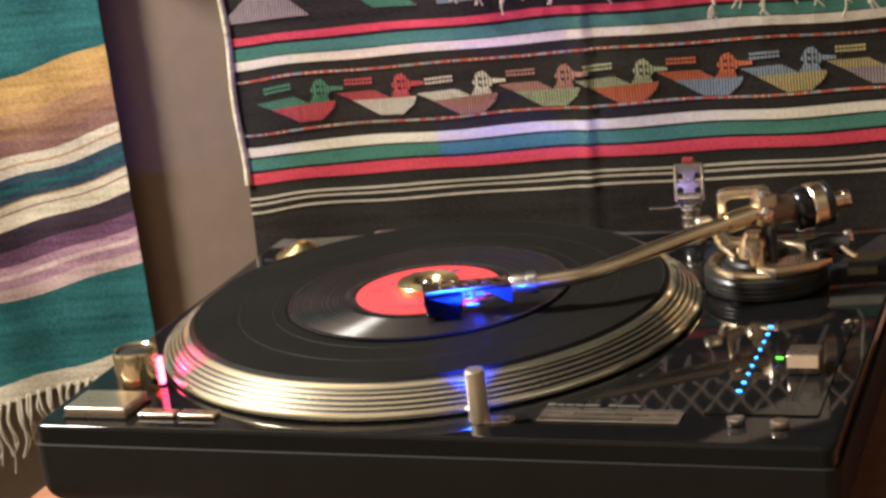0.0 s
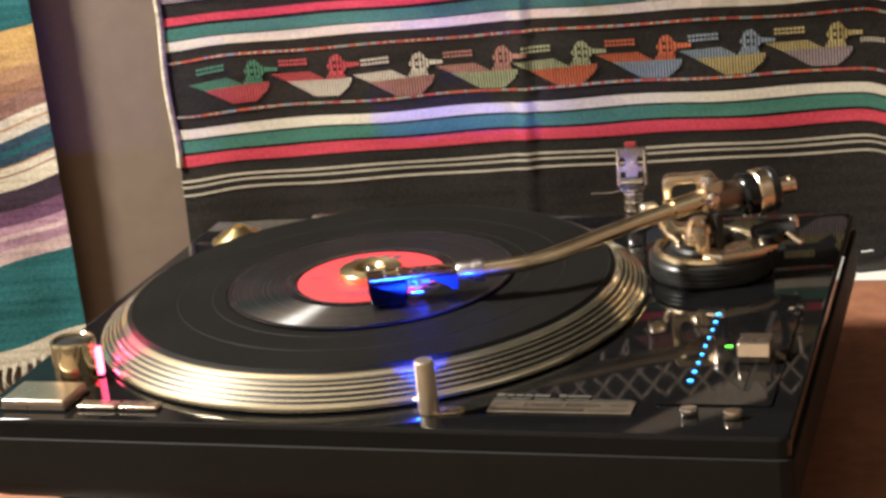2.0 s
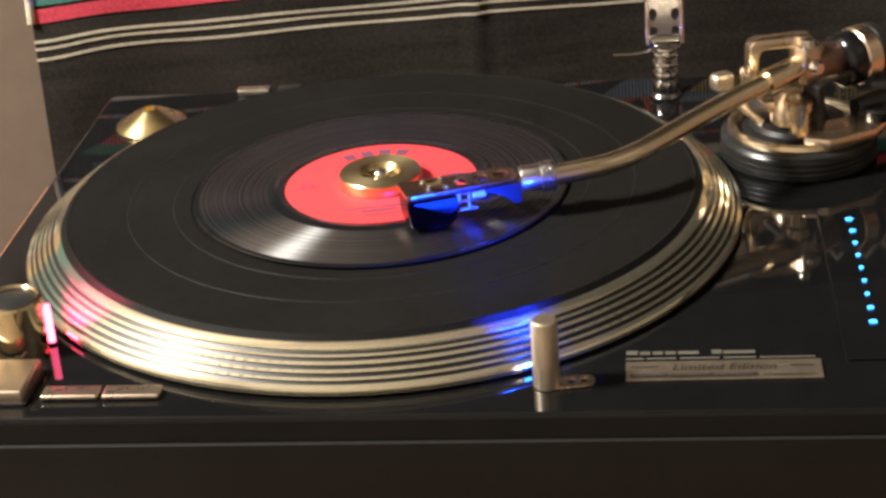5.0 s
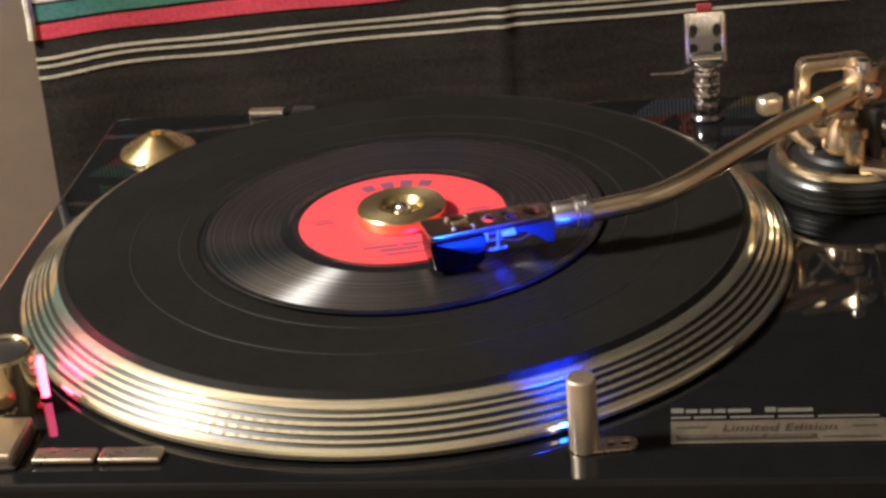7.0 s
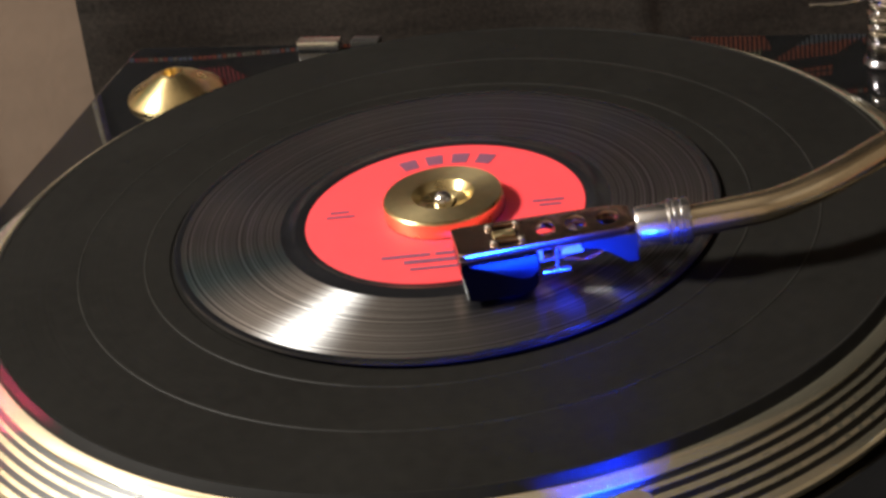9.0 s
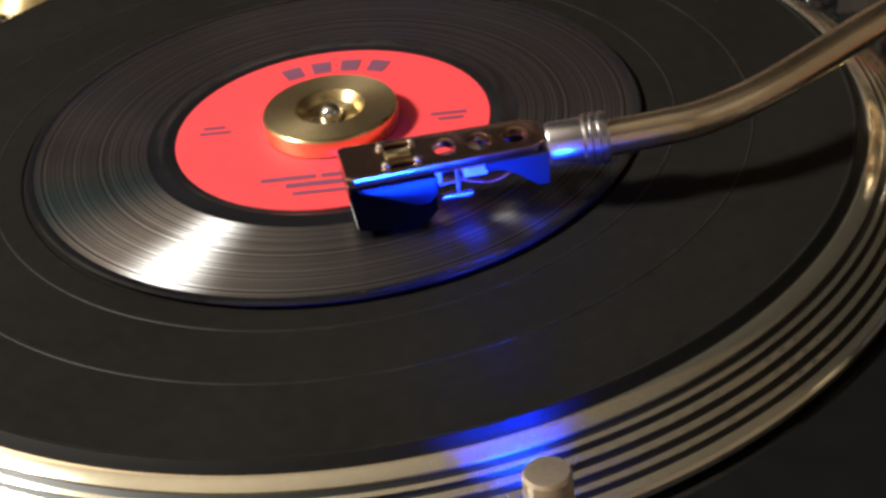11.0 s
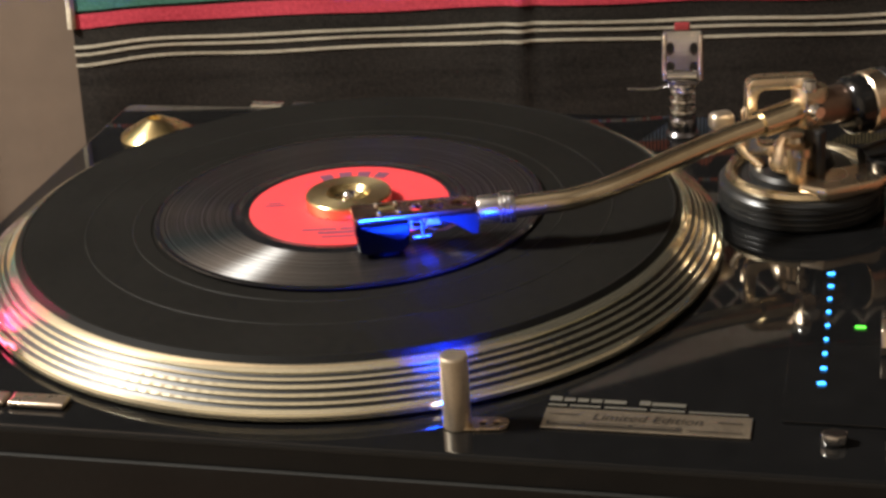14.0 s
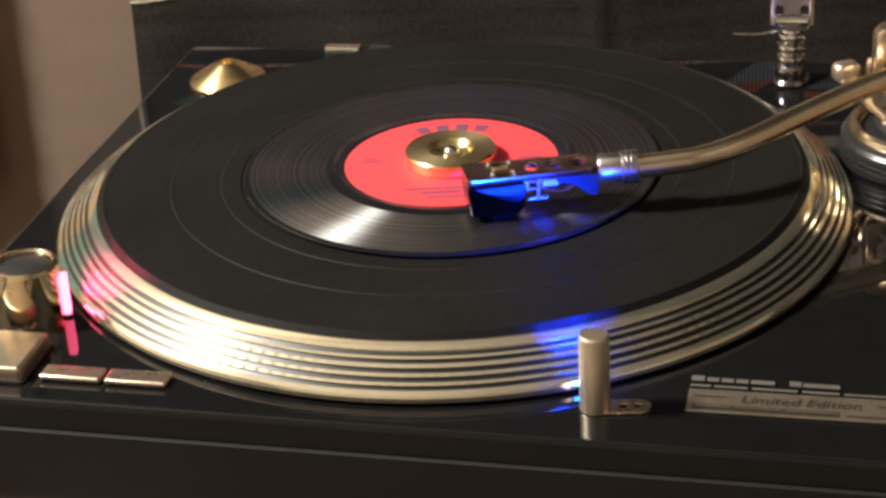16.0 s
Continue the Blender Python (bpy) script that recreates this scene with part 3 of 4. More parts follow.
ca, sa = math.cos(radians(aim)), math.sin(radians(aim))
eye_ = (TX + 0.0066 * ca, TY + 0.0066 * sa, 0.0184)
lamp("target_beam", "SPOT", 6.5, (0.002, 0.022, 1.0), look(eye_, (0.049, -0.042, 0.0225)), radius=0.0012, cone=26, blend=1.0)
lamp("target_spill", "SPOT", 3.2, (0.002, 0.040, 1.0), look(eye_, (TX + 0.03 * ca, TY + 0.03 * sa, 0.0195)), radius=0.0012, cone=78, blend=1.0)

# badge and name
badge = part("name_plate", box(0.0755, 0.0145, 0.0008, 0.0002, 1), PLATE, deck, "pale gold limited edition badge", m=pose(0.1512, -0.1480, 0.0002, 0, 0, 0.4))
on_badge = pose(0.1512, -0.1480, 0.0013, 0, 0, 0.4)
for x0, x1, y, h in ((-0.0360, 0.0130, -0.0060, 0.0030), (0.0150, 0.0345, -0.0054, 0.0007), (-0.0360, -0.0250, 0.0020, 0.0007), (0.0255, 0.0345, 0.0015, 0.0008)):
    part("print_bar", straight_bar(x0, x1, y, h, 0.0), PLATE_INK, badge, m=on_badge)
for x0, x1, y, h in ((-0.0350, -0.0230, -0.0049, 0.0007), (-0.0215, -0.0060, -0.0049, 0.0007), (-0.0045, 0.0110, -0.0049, 0.0007)):
    part("pale_line", straight_bar(x0, x1, y, h, 0.0003), PLATE, badge, m=on_badge)


def lettering(text, size, mat, parent, m):
    """Flat letters centred on m."""
    data = bpy.data.curves.new("lettering", "FONT")
    data.body, data.size, data.align_x, data.shear = text, size, "CENTER", 0.25
    holder = bpy.data.objects.new("lettering", data)
    bm = bmesh.new()
    mesh = bpy.data.meshes.new_from_object(holder)
    bm.from_mesh(mesh)
    bpy.data.objects.remove(holder)
    bpy.data.meshes.remove(mesh)
    return part("lettering", bm, mat, parent, "dark slanted script", m=m)


lettering("Limited Edition", 0.0066, PLATE_INK, badge, on_badge @ Matrix.Translation((0, -0.0006, 0.0)))
for x0, x1, y, h in ((0.1135, 0.1180, -0.1350, 0.0034), (0.1188, 0.1230, -0.1350, 0.0026), (0.1238, 0.1280, -0.1350, 0.0026), (0.1288, 0.1330, -0.1350, 0.0026), (0.1338, 0.1420, -0.1350, 0.0026),
                     (0.1470, 0.1510, -0.1350, 0.0034), (0.1516, 0.1640, -0.1350, 0.0026),
                     (0.1135, 0.1205, -0.1388, 0.0014), (0.1215, 0.1330, -0.1388, 0.0014), (0.1345, 0.1500, -0.1388, 0.0014), (0.1515, 0.1640, -0.1388, 0.0014), (0.1655, 0.1870, -0.1388, 0.0012)):
    part("print_bar", straight_bar(x0, x1, y, h, 0.0006), PRINT, deck)

# pitch control
panel = part("pitch_panel", prism(rounded(0.1985, -0.1415, 0.2575, -0.0020, 0.002), 0.0002, 0.0010, 0.0003, holes=[rounded(0.2410, -0.1240, 0.2440, -0.0080, 0.0014)]), GLOSS, deck, "glossy black pitch panel with a slot")
part("slot", box(0.0026, 0.1155, 0.0002), BLACKP, panel, m=pose(0.2425, -0.066, 0.0004))
for k in range(9):
    wide = 0.0044 if k in (0, 8) else (0.0034 if k in (1, 7) else 0.0024)
    part("pitch_led", prism(ellipse(0, 0, wide * 0.36, 0.00085, 14), 0, 0.0006), BLUE_LED, panel, "glowing blue indicator", m=pose(0.2122 - 0.0003 * (k in (0, 8)), -0.1122 + 0.0121 * k, 0.0012))
part("centre_led", box(0.0040, 0.0012, 0.0006, 0.0002), GREEN_LED, panel, "glowing green indicator", m=pose(0.2250, -0.0640, 0.0012))
kn = prism([(-0.0095, 0.0), (0.0095, 0.0), (0.0105, 0.0030), (0.0100, 0.0075), (0.0060, 0.0110), (0.0035, 0.0098), (-0.0005, 0.0098), (-0.0035, 0.0115), (-0.0080, 0.0100), (-0.0105, 0.0040)], -0.0085, 0.0085, 0.0005)
bmesh.ops.rotate(kn, matrix=Matrix.Rotation(radians(90), 3, "X"), verts=kn.verts)
bmesh.ops.rotate(kn, matrix=Matrix.Rotation(radians(90), 3, "Z"), verts=kn.verts)
part("pitch_knob", kn, BRUSHED, panel, "brushed champagne slider knob", m=pose(0.2415, -0.0780, 0.0014))
for x, y in ((0.2180, -0.1535), (0.2405, -0.1560)):
    part("push_button", prism(ellipse(0, 0, 0.0050, 0.0038, 8, 0.2), 0.0, 0.0042, 0.0007), CHROME if x < 0.23 else BRUSHED, deck, "small polished push button", m=pose(x, y, 0.0002))
for x, w in ((-0.1030, 0.018), (-0.0830, 0.012)):
    part("hinge_socket", box(w, 0.0060, 0.0040, 0.0006), SATIN if w > 0.015 else BLACKP, deck, "silver dust-cover hinge socket", m=pose(x + 0.009, 0.1690, 0.0002))

# tonearm base
BX, BY = 0.1985, 0.0580
bm_ = pose(BX - 0.003, BY + 0.006, 0)
base = part("tonearm_base", lathe([(0, 0.0002), (0.0360, 0.0002), (0.0372, 0.0015), (0.0372, 0.0110), (0.0366, 0.0118), (0.0372, 0.0124), (0.0366, 0.0132), (0.0350, 0.0140), (0.0335, 0.0142), (0, 0.0142)], 96), BLACKP, deck, "black ribbed tonearm base", m=bm_)
part("height_ring", lathe([(0.0340, 0.0140), (0.0345, 0.0152), (0.0338, 0.0172), (0.0322, 0.0180), (0.0305, 0.0172), (0.0298, 0.0150), (0.0290, 0.0144)], 96), GOLD, base, "polished gold height ring", m=bm_)
part("inner_collar", lathe([(0.0238, 0.0142), (0.0238, 0.0172), (0.0220, 0.0190), (0.0150, 0.0196), (0.0130, 0.0240), (0.0085, 0.0250), (0, 0.0252)], 64), BLACKP, base, "black inner collar", m=bm_)
for k in range(3):
    part("rib", lathe([(0.0372, 0.0034 + 0.0028 * k), (0.03735, 0.0037 + 0.0028 * k), (0.03735, 0.0043 + 0.0028 * k), (0.0372, 0.0046 + 0.0028 * k)], 96), BLACKP, base, m=bm_)
part("skating_plate", prism([(0.0, -0.030), (0.012, -0.034), (0.034, -0.020), (0.042, -0.006), (0.034, 0.004), (0.018, -0.006), (0.004, -0.012)], 0.0146, 0.0205, 0.0010), ROSE, base, "rose-gold anti-skate plate", m=bm_)
part("skating_dial", lathe([(0, 0), (0.0085, 0), (0.0088, 0.001), (0.0088, 0.0048), (0.0078, 0.0058), (0.0, 0.0058)], 32), LACQUER, base, "glossy black anti-skate dial", m=pose(BX + 0.034, BY + 0.000, 0.0205))
arm_lift = part("cue_bracket", sweep(spline([(BX + 0.024, BY + 0.004, 0.022), (BX + 0.036, BY + 0.010, 0.024), (BX + 0.049, BY + 0.009, 0.024)]), 0.0062, 14), BLACKP, base, "black cueing bracket")
part("cue_lever", sweep([(BX + 0.044, BY + 0.002, 0.0245), (BX + 0.050, BY - 0.001, 0.0205), (BX + 0.053, BY - 0.002, 0.0195)], [0.0020, 0.0024, 0.0024], 14), ROSE, base, "rose-gold cueing lever")
part("cue_stud", lathe([(0, 0), (0.0030, 0), (0.0032, 0.001), (0.0032, 0.005), (0.0024, 0.006), (0, 0.0062)], 24), CHROME, base, "chrome cueing stud", m=pose(BX + 0.047, BY + 0.010, 0.0262))
part("pillar", lathe([(0.0050, 0.0), (0.0050, 0.016), (0.0064, 0.017), (0.0064, 0.021), (0, 0.021)], 24), ROSE, base, "rose-gold pillar", m=pose(BX - 0.004, BY - 0.012, 0.0135))
part("rest_arm", sweep(spline([(BX - 0.020, BY + 0.000, 0.019), (BX - 0.030, BY + 0.006, 0.026), (BX - 0.034, BY + 0.008, 0.034)]), 0.0024, 12), ROSE, base, "rose-gold arm rest")
part("rest_clip", box(0.011, 0.008, 0.0085, 0.0026, 3), POST, base, "satin pale gold rest clip", m=pose(BX - 0.0395, BY + 0.009, 0.0335, 0, 0, 30))
part("rest_hook", lathe([(0, 0), (0.0024, 0), (0.0026, 0.001), (0.0026, 0.0065), (0.0020, 0.0075), (0, 0.0078)], 20), ROSE, base, "small rose-gold rest hook", m=pose(BX - 0.0285, BY + 0.011, 0.0360))

# gimbal
yoke = part("yoke", prism(rounded(-0.016, -0.0185, 0.016, 0.0185, 0.005), -0.0045, 0.0045, 0.0012, holes=[rounded(-0.0108, -0.0130, 0.0108, 0.0130, 0.004)]), ROSE, deck, "polished rose-gold gimbal yoke",
            m=Matrix.Translation((BX - 0.0125, BY + 0.002, 0.0440)) @ pose(0, 0, 0, 0, 0, 12) @ pose(0, 0, 0, 90, 0, 0))
part("bearing_block", box(0.014, 0.012, 0.019, 0.0022), ROSE, yoke, "rose-gold bearing block", m=pose(BX, BY, 0.0400, 0, 0, 45))
part("pivot_screw", lathe([(0, 0), (0.0036, 0), (0.0036, 0.003), (0.0030, 0.0046), (0, 0.0052)], 24), CHROME, yoke, "chrome pivot screw", m=pose(BX + 0.000, BY - 0.005, 0.0580))
part("side_screw", lathe([(0, 0), (0.0038, 0), (0.0038, 0.002), (0.0026, 0.0036), (0, 0.0038)], 24), CHROME, yoke, "chrome side screw", m=pose(BX + 0.003, BY - 0.009, 0.0500, 90, 0, 40))
part("fork", prism(rounded(-0.0025, -0.006, 0.0025, 0.006, 0.002), 0.018, 0.041, 0.001), BLACKP, yoke, "black bearing fork", m=pose(BX + 0.003, BY - 0.006, 0, 0, 0, 40))
part("gimbal_bell", lathe([(0.010, 0), (0.0105, 0.004), (0.0080, 0.011), (0.0050, 0.015), (0, 0.0155)], 32), ROSE, yoke, "rose-gold bell under the arm", m=pose(BX - 0.007, BY - 0.004, 0.0215))

# arm tube, from the collar to the pivot
tube_points = spline([(0.0800, -0.0350, 0.0350), (0.0950, -0.0305, 0.0358), (0.1065, -0.0260, 0.0365), (0.1210, -0.0150, 0.0380), (0.1430, 0.0085, 0.0410), (0.1600, 0.0260, 0.0432), (0.1780, 0.0420, 0.0455), (0.1975, 0.0590, 0.0480)], 10)
arm = part("arm_tube", sweep(tube_points, 0.0047, 24), GOLD, deck, "curved gold tonearm tube")
part("sleeve", sweep([(0.1780, 0.0420, 0.0456), (0.1990, 0.0600, 0.0482)], 0.0062, 28), GOLD, arm, "thicker gold sleeve")
part("rear_shaft", sweep([(0.2000, 0.0610, 0.0470), (0.2200, 0.0760, 0.0458)], 0.0085, 28), REAR, arm, "dull brown-gold rear shaft")


def along(p, way, profile, seg=48):
    bm = lathe(profile, seg)
    m = Matrix.Translation(p) @ Vector(way).to_track_quat("Z", "Y").to_matrix().to_4x4()
    return bm, m


way = Vector((0.83, 0.55, 0.045)).normalized()
cw0 = Vector((0.2135, 0.0690, 0.0448))
for name, mat, lab, prof in (
        ("weight_dial", LACQUER, "black numbered counterweight dial", [(0.007, 0), (0.0112, 0), (0.0128, 0.0012), (0.0134, 0.0030), (0.0134, 0.0085), (0.0128, 0.0092), (0.008, 0.0092)]),
        ("counterweight", ROSE, "polished rose-gold counterweight", [(0.008, 0.0092), (0.0132, 0.0092), (0.0140, 0.0100), (0.0140, 0.0172), (0.0134, 0.0180), (0.008, 0.0180)]),
        ("weight_band", BLACKP, "black counterweight band", [(0.008, 0.0180), (0.0132, 0.0180), (0.0137, 0.0186), (0.0137, 0.0222), (0.0130, 0.0230), (0.006, 0.0234)]),
        ("rear_stub", ROSE, "rose-gold rear stub", [(0.0052, 0.0225), (0.0050, 0.0320), (0.0054, 0.0325), (0.0054, 0.0358), (0.0047, 0.0366), (0, 0.0366)])):
    b_, m_ = along(cw0, way, prof)
    part(name, b_, mat, arm, lab, m=m_)

# collar and headshell
hs_way = Vector((-0.960, -0.270, -0.02)).normalized()
col0 = Vector((0.0825, -0.0335, 0.0352))
b_, m_ = along(col0, hs_way, [(0.0045, 0), (0.0066, 0.0002), (0.0068, 0.001), (0.0068, 0.0022), (0.0062, 0.0026), (0.0068, 0.0030), (0.0068, 0.0042), (0.0062, 0.0046), (0.0068, 0.0050), (0.0068, 0.0062), (0.0060, 0.0068), (0.0060, 0.0150), (0.0056, 0.0158), (0.0040, 0.0158)], 40)
part("collar", b_, SATIN, arm, "ribbed silver locking collar", m=m_)
HS = Matrix.Translation((0.0655, -0.0335, 0.0372)) @ pose(0, 0, 0, 0, 0, math.degrees(math.atan2(-0.0195, -0.0490))) @ pose(0, 0, 0, 0, -1, 0)
# along +x: from the collar to the front
outline = [(0.000, -0.0055), (0.004, -0.0072), (0.022, -0.0078), (0.050, -0.0086), (0.052, -0.0078), (0.052, 0.0078), (0.050, 0.0086), (0.022, 0.0078), (0.004, 0.0072), (0.000, 0.0055)]
holes = [ellipse(0.007, 0.0, 0.0032, 0.0038), ellipse(0.0165, 0.0, 0.0030, 0.0042), ellipse(0.0255, 0.0, 0.0028, 0.0042),
         ellipse(0.037, 0.0048, 0.0050, 0.0013), ellipse(0.037, -0.0048, 0.0050, 0.0013)]
shell = part("headshell", prism(outline, -0.0028, 0.0, 0.0005, holes), SHELLRED, arm, "polished red-gold slotted headshell", m=HS)
for side in (-1, 1):
    fin = prism([(0.000, 0.0), (0.0165, 0.0), (0.0165, -0.0022), (0.0125, -0.0030), (0.009, -0.0046), (0.003, -0.0092), (0.000, -0.0092)], -0.0006, 0.0006, 0.0003)
    bmesh.ops.rotate(fin, matrix=Matrix.Rotation(radians(90), 3, "X"), verts=fin.verts)
    part("side_rail", fin, RAIL, shell, "dull metal side rail", m=HS @ Matrix.Translation((0, side * 0.0071, -0.0024)))
part("cartridge", prism([(0.0295, 0.0), (0.0515, 0.0), (0.0518, -0.0030), (0.0505, -0.0128), (0.0470, -0.0138), (0.0320, -0.0134), (0.0295, -0.0110)], -0.0078, 0.0078, 0.0006), CLEARCART, shell, "smoky black cartridge body",
     m=HS @ Matrix.Translation((0, 0, -0.0030)) @ pose(0, 0, 0, 90, 0, 0))
# Wedge added over the body, paler, shaped like the patch the beam lights.
part("lit_wedge", prism([(0.0290, -0.0004), (0.0500, -0.0004), (0.0490, -0.0020), (0.0345, -0.0080), (0.0315, -0.0080), (0.0290, -0.0058)], -0.0083, 0.0083, 0.0006), WEDGE, shell, "smoky wedge, paler where the blue beam lights the cartridge",
     m=HS @ Matrix.Translation((0, 0, -0.0030)) @ pose(0, 0, 0, 90, 0, 0))
part("stylus_guard", box(0.009, 0.005, 0.0025, 0.0008), BLACKP, shell, m=HS @ Matrix.Translation((0.0375, 0, -0.0182)))
part("cantilever", sweep([(0.0400, 0, -0.0165), (0.0440, 0, -0.0180)], 0.00025, 8), BLACKP, shell, "fine stylus cantilever", m=HS)
for px, py in ((0.033, 0.0048), (0.041, 0.0048), (0.033, -0.0048), (0.041, -0.0048)):
    part("screw", lathe([(0, 0), (0.0014, 0), (0.0013, 0.0008), (0.0007, 0.0013), (0, 0.0014)], 16), CHROME, shell, "small steel screw", m=HS @ Matrix.Translation((px, py, 0.0)))
part("badge", box(0.0065, 0.0035, 0.0006, 0.0002, 1), BRASS_TOP, shell, "small pale badge", m=HS @ Matrix.Translation((0.0375, 0, 0)))
wire_mats = [SATIN, GOLD, BLACKP, SHELLRED]
for k in range(4):
    part("lead_wire", sweep(spline([(0.004, -0.004 + 0.0026 * k, -0.005), (0.014, -0.0052 + 0.0034 * k, -0.0085 - 0.001 * (k % 2)), (0.024, -0.0045 + 0.003 * k, -0.0075), (0.031, -0.0036 + 0.0024 * k, -0.0068)]), 0.0006, 8), wire_mats[k], shell, "fine cartridge lead", m=HS)
NYLON = material("white_nylon", (0.75, 0.75, 0.72), 0.5)
# White block added under the shell to turn the beam into a bright spot.
part("bright_block", box(0.0065, 0.0135, 0.0030, 0.0006), NYLON, shell, "white block added to catch the blue beam", m=HS @ Matrix.Translation((0.0190, 0, -0.0064)))
for k in range(4):
    part("terminal_pin", sweep([(0.0215, -0.0055 + 0.0036 * k, -0.0055 - 0.0016 * (k % 2)), (0.0285, -0.0055 + 0.0036 * k, -0.0060 - 0.0016 * (k % 2))], 0.0007, 10), SATIN, shell, "bright terminal pin", m=HS)
part("support_post", box(0.0014, 0.0014, 0.0078, 0.0003), ROSE, shell, "thin rose-gold post", m=HS @ Matrix.Translation((0.0238, 0.0066, -0.0106)))
part("lower_bar", box(0.0085, 0.0020, 0.0013, 0.0003), SATIN, shell, "small bright lower bar", m=HS @ Matrix.Translation((0.0240, 0.0060, -0.0118)))
part("front_tab", box(0.0020, 0.0020, 0.0036, 0.0004), NYLON, shell, "small pale tab", m=HS @ Matrix.Translation((0.0288, 0.0064, -0.0064)))

# spare headshell in its stand
SP = (0.1325, 0.1470)
spare = thing("spare_headshell", "silver spare headshell standing upright in its holder", "headshell", pose(SP[0], SP[1], 0))
part("socket", lathe([(0, 0.0002), (0.0080, 0.0002), (0.0083, 0.0010), (0.0076, 0.0022), (0.0068, 0.0030), (0.0070, 0.0085), (0.0062, 0.0098), (0, 0.0100)], 32), SHADED_CHROME, spare, "dark polished socket", m=pose(SP[0], SP[1], 0))
shank = [(0, 0.0096), (0.0048, 0.0098)]
for k in range(3):
    z = 0.0104 + 0.0056 * k
    shank += [(0.0052, z), (0.0066, z + 0.0010), (0.0069, z + 0.0024), (0.0064, z + 0.0038), (0.0050, z + 0.0046)]
shank += [(0.0046, 0.0272), (0.0, 0.0276)]
part("shank", lathe(shank, 32), CHROME, spare, "polished knobbed shank", m=pose(SP[0], SP[1], 0))
plate = prism([(-0.0075, 0.0), (0.0075, 0.0), (0.0100, 0.004), (0.0100, 0.0265), (0.0090, 0.028), (-0.0090, 0.028), (-0.0100, 0.0265), (-0.0100, 0.004)], -0.0016, 0.0016, 0.0005,
              holes=[ellipse(-0.0058, 0.0185, 0.0018, 0.0030, 12), ellipse(0.0058, 0.0185, 0.0018, 0.0030, 12), ellipse(-0.0058, 0.0095, 0.0018, 0.0024, 12), ellipse(0.0058, 0.0095, 0.0018, 0.0024, 12)])
up = pose(SP[0], SP[1], 0.0262, 82, 0, 4)
sp_plate = part("slotted_plate", plate, SHADED_CHROME, spare, "silver slotted plate", m=up)
part("bridge", sweep([(-0.0072, 0.0052, 0.0034), (0.0072, 0.0052, 0.0034)], 0.0026, 16), CHROME, spare, "bright chrome bridge", m=up)
for px in (-0.0088, 0.0088):
    part("side_rail", sweep([(px, 0.003, 0.0012), (px, 0.026, 0.0012)], 0.0014, 12), CHROME, spare, "chrome side rail", m=up)
part("red_clip", box(0.0075, 0.0040, 0.0036, 0.0006), material("red_plastic", (0.28, 0.03, 0.035), 0.4), spare, "red plastic tip", m=up @ Matrix.Translation((0, 0.0295, -0.0020)))
for px in (-0.0058, 0.0058):
    part("screw", lathe([(0, 0), (0.0020, 0), (0.0020, 0.0012), (0, 0.0018)], 16), CHROME, spare, m=up @ Matrix.Translation((px, 0.0060, 0.0016)))
part("finger_lift", sweep(spline([(SP[0] - 0.006, SP[1] - 0.001, 0.027), (SP[0] - 0.014, SP[1] - 0.002, 0.0248), (SP[0] - 0.027, SP[1] - 0.003, 0.0248)]), 0.0009, 10), CHROME, spare, "thin chrome finger lift")

# paper and a plug on the desk
solo("paper_sheet", box(0.150, 0.050, 0.0012, 0.0003), WHITE_PAPER, "cream paper lying on the desk behind the turntable", "paper", m=pose(0.318, 0.324, DESK_Z + 0.0005, 0, 0, 2))
PZ = DESK_Z + 0.0020
plug = thing("cable_plug", "black cable plug lying on the cream paper", "plug", pose(0.266, 0.322, PZ))
pm = pose(0.266, 0.322, PZ, 0, 0, 24)
part("body", prism([(-0.012, -0.008), (0.010, -0.010), (0.014, -0.004), (0.014, 0.006), (0.006, 0.010), (-0.012, 0.008)], 0, 0.013, 0.002), BLACKP, plug, m=pm)
part("collar", box(0.007, 0.012, 0.010, 0.002, at=(-0.0155, 0, 0.001)), BLACKP, plug, m=pm)
part("mark", box(0.009, 0.0025, 0.0006, 0.0002, 1), WHITE_PAPER, plug, "pale printed mark", m=pm @ Matrix.Translation((-0.001, -0.001, 0.0130)))
part("lead", sweep(spline([(-0.018, 0.0, 0.006), (-0.028, 0.004, 0.005), (-0.036, 0.012, 0.003)]), 0.0024, 10), BLACKP, plug, m=pm)
solo("paper_sheet", box(0.054, 0.068, 0.0012, 0.0003), WHITE_PAPER, "white paper sheet on the desk under the foot", "paper", m=pose(-0.121, -0.166, DESK_Z + 0.0005, 0, 0, -4))

# ---- woven wall hanging with ducks ----
TILT = 8.0
T = Matrix.Translation((0, 0.31, 0)) @ pose(0, 0, 0, 0, 0, TILT)
U0, U1, V0, V1 = -0.2535, 0.2880, -0.125, 0.330
F1 = 0.95  # where the cloth above ends


def fold(u, v):
    """How far the cloth comes forward at u along and v up."""
    e = 0.0022 * math.sin(u * 19 + v * 4 + 0.6) + 0.0012 * math.sin(u * 47 - v * 9)
    e += 0.0020 * math.exp(-((u - 0.018 - 0.03 * v) / 0.005) ** 2) - 0.0006 * math.exp(-((u - 0.027 - 0.03 * v) / 0.005) ** 2)
    e += 0.010 * math.exp(-((u - U0) / 0.03) ** 2) * max(0.0, 0.02 - v) * 8
    return e


def sag(u, v):
    """How far a woven line drops along its way."""
    return -0.0045 * math.exp(-((u - U0) / 0.035) ** 2) - 0.0045 * math.exp(-((u - U1) / 0.012) ** 2) + 0.0012 * math.sin(u * 17 + 1) + 0.0006 * math.sin(u * 51 + v * 60)


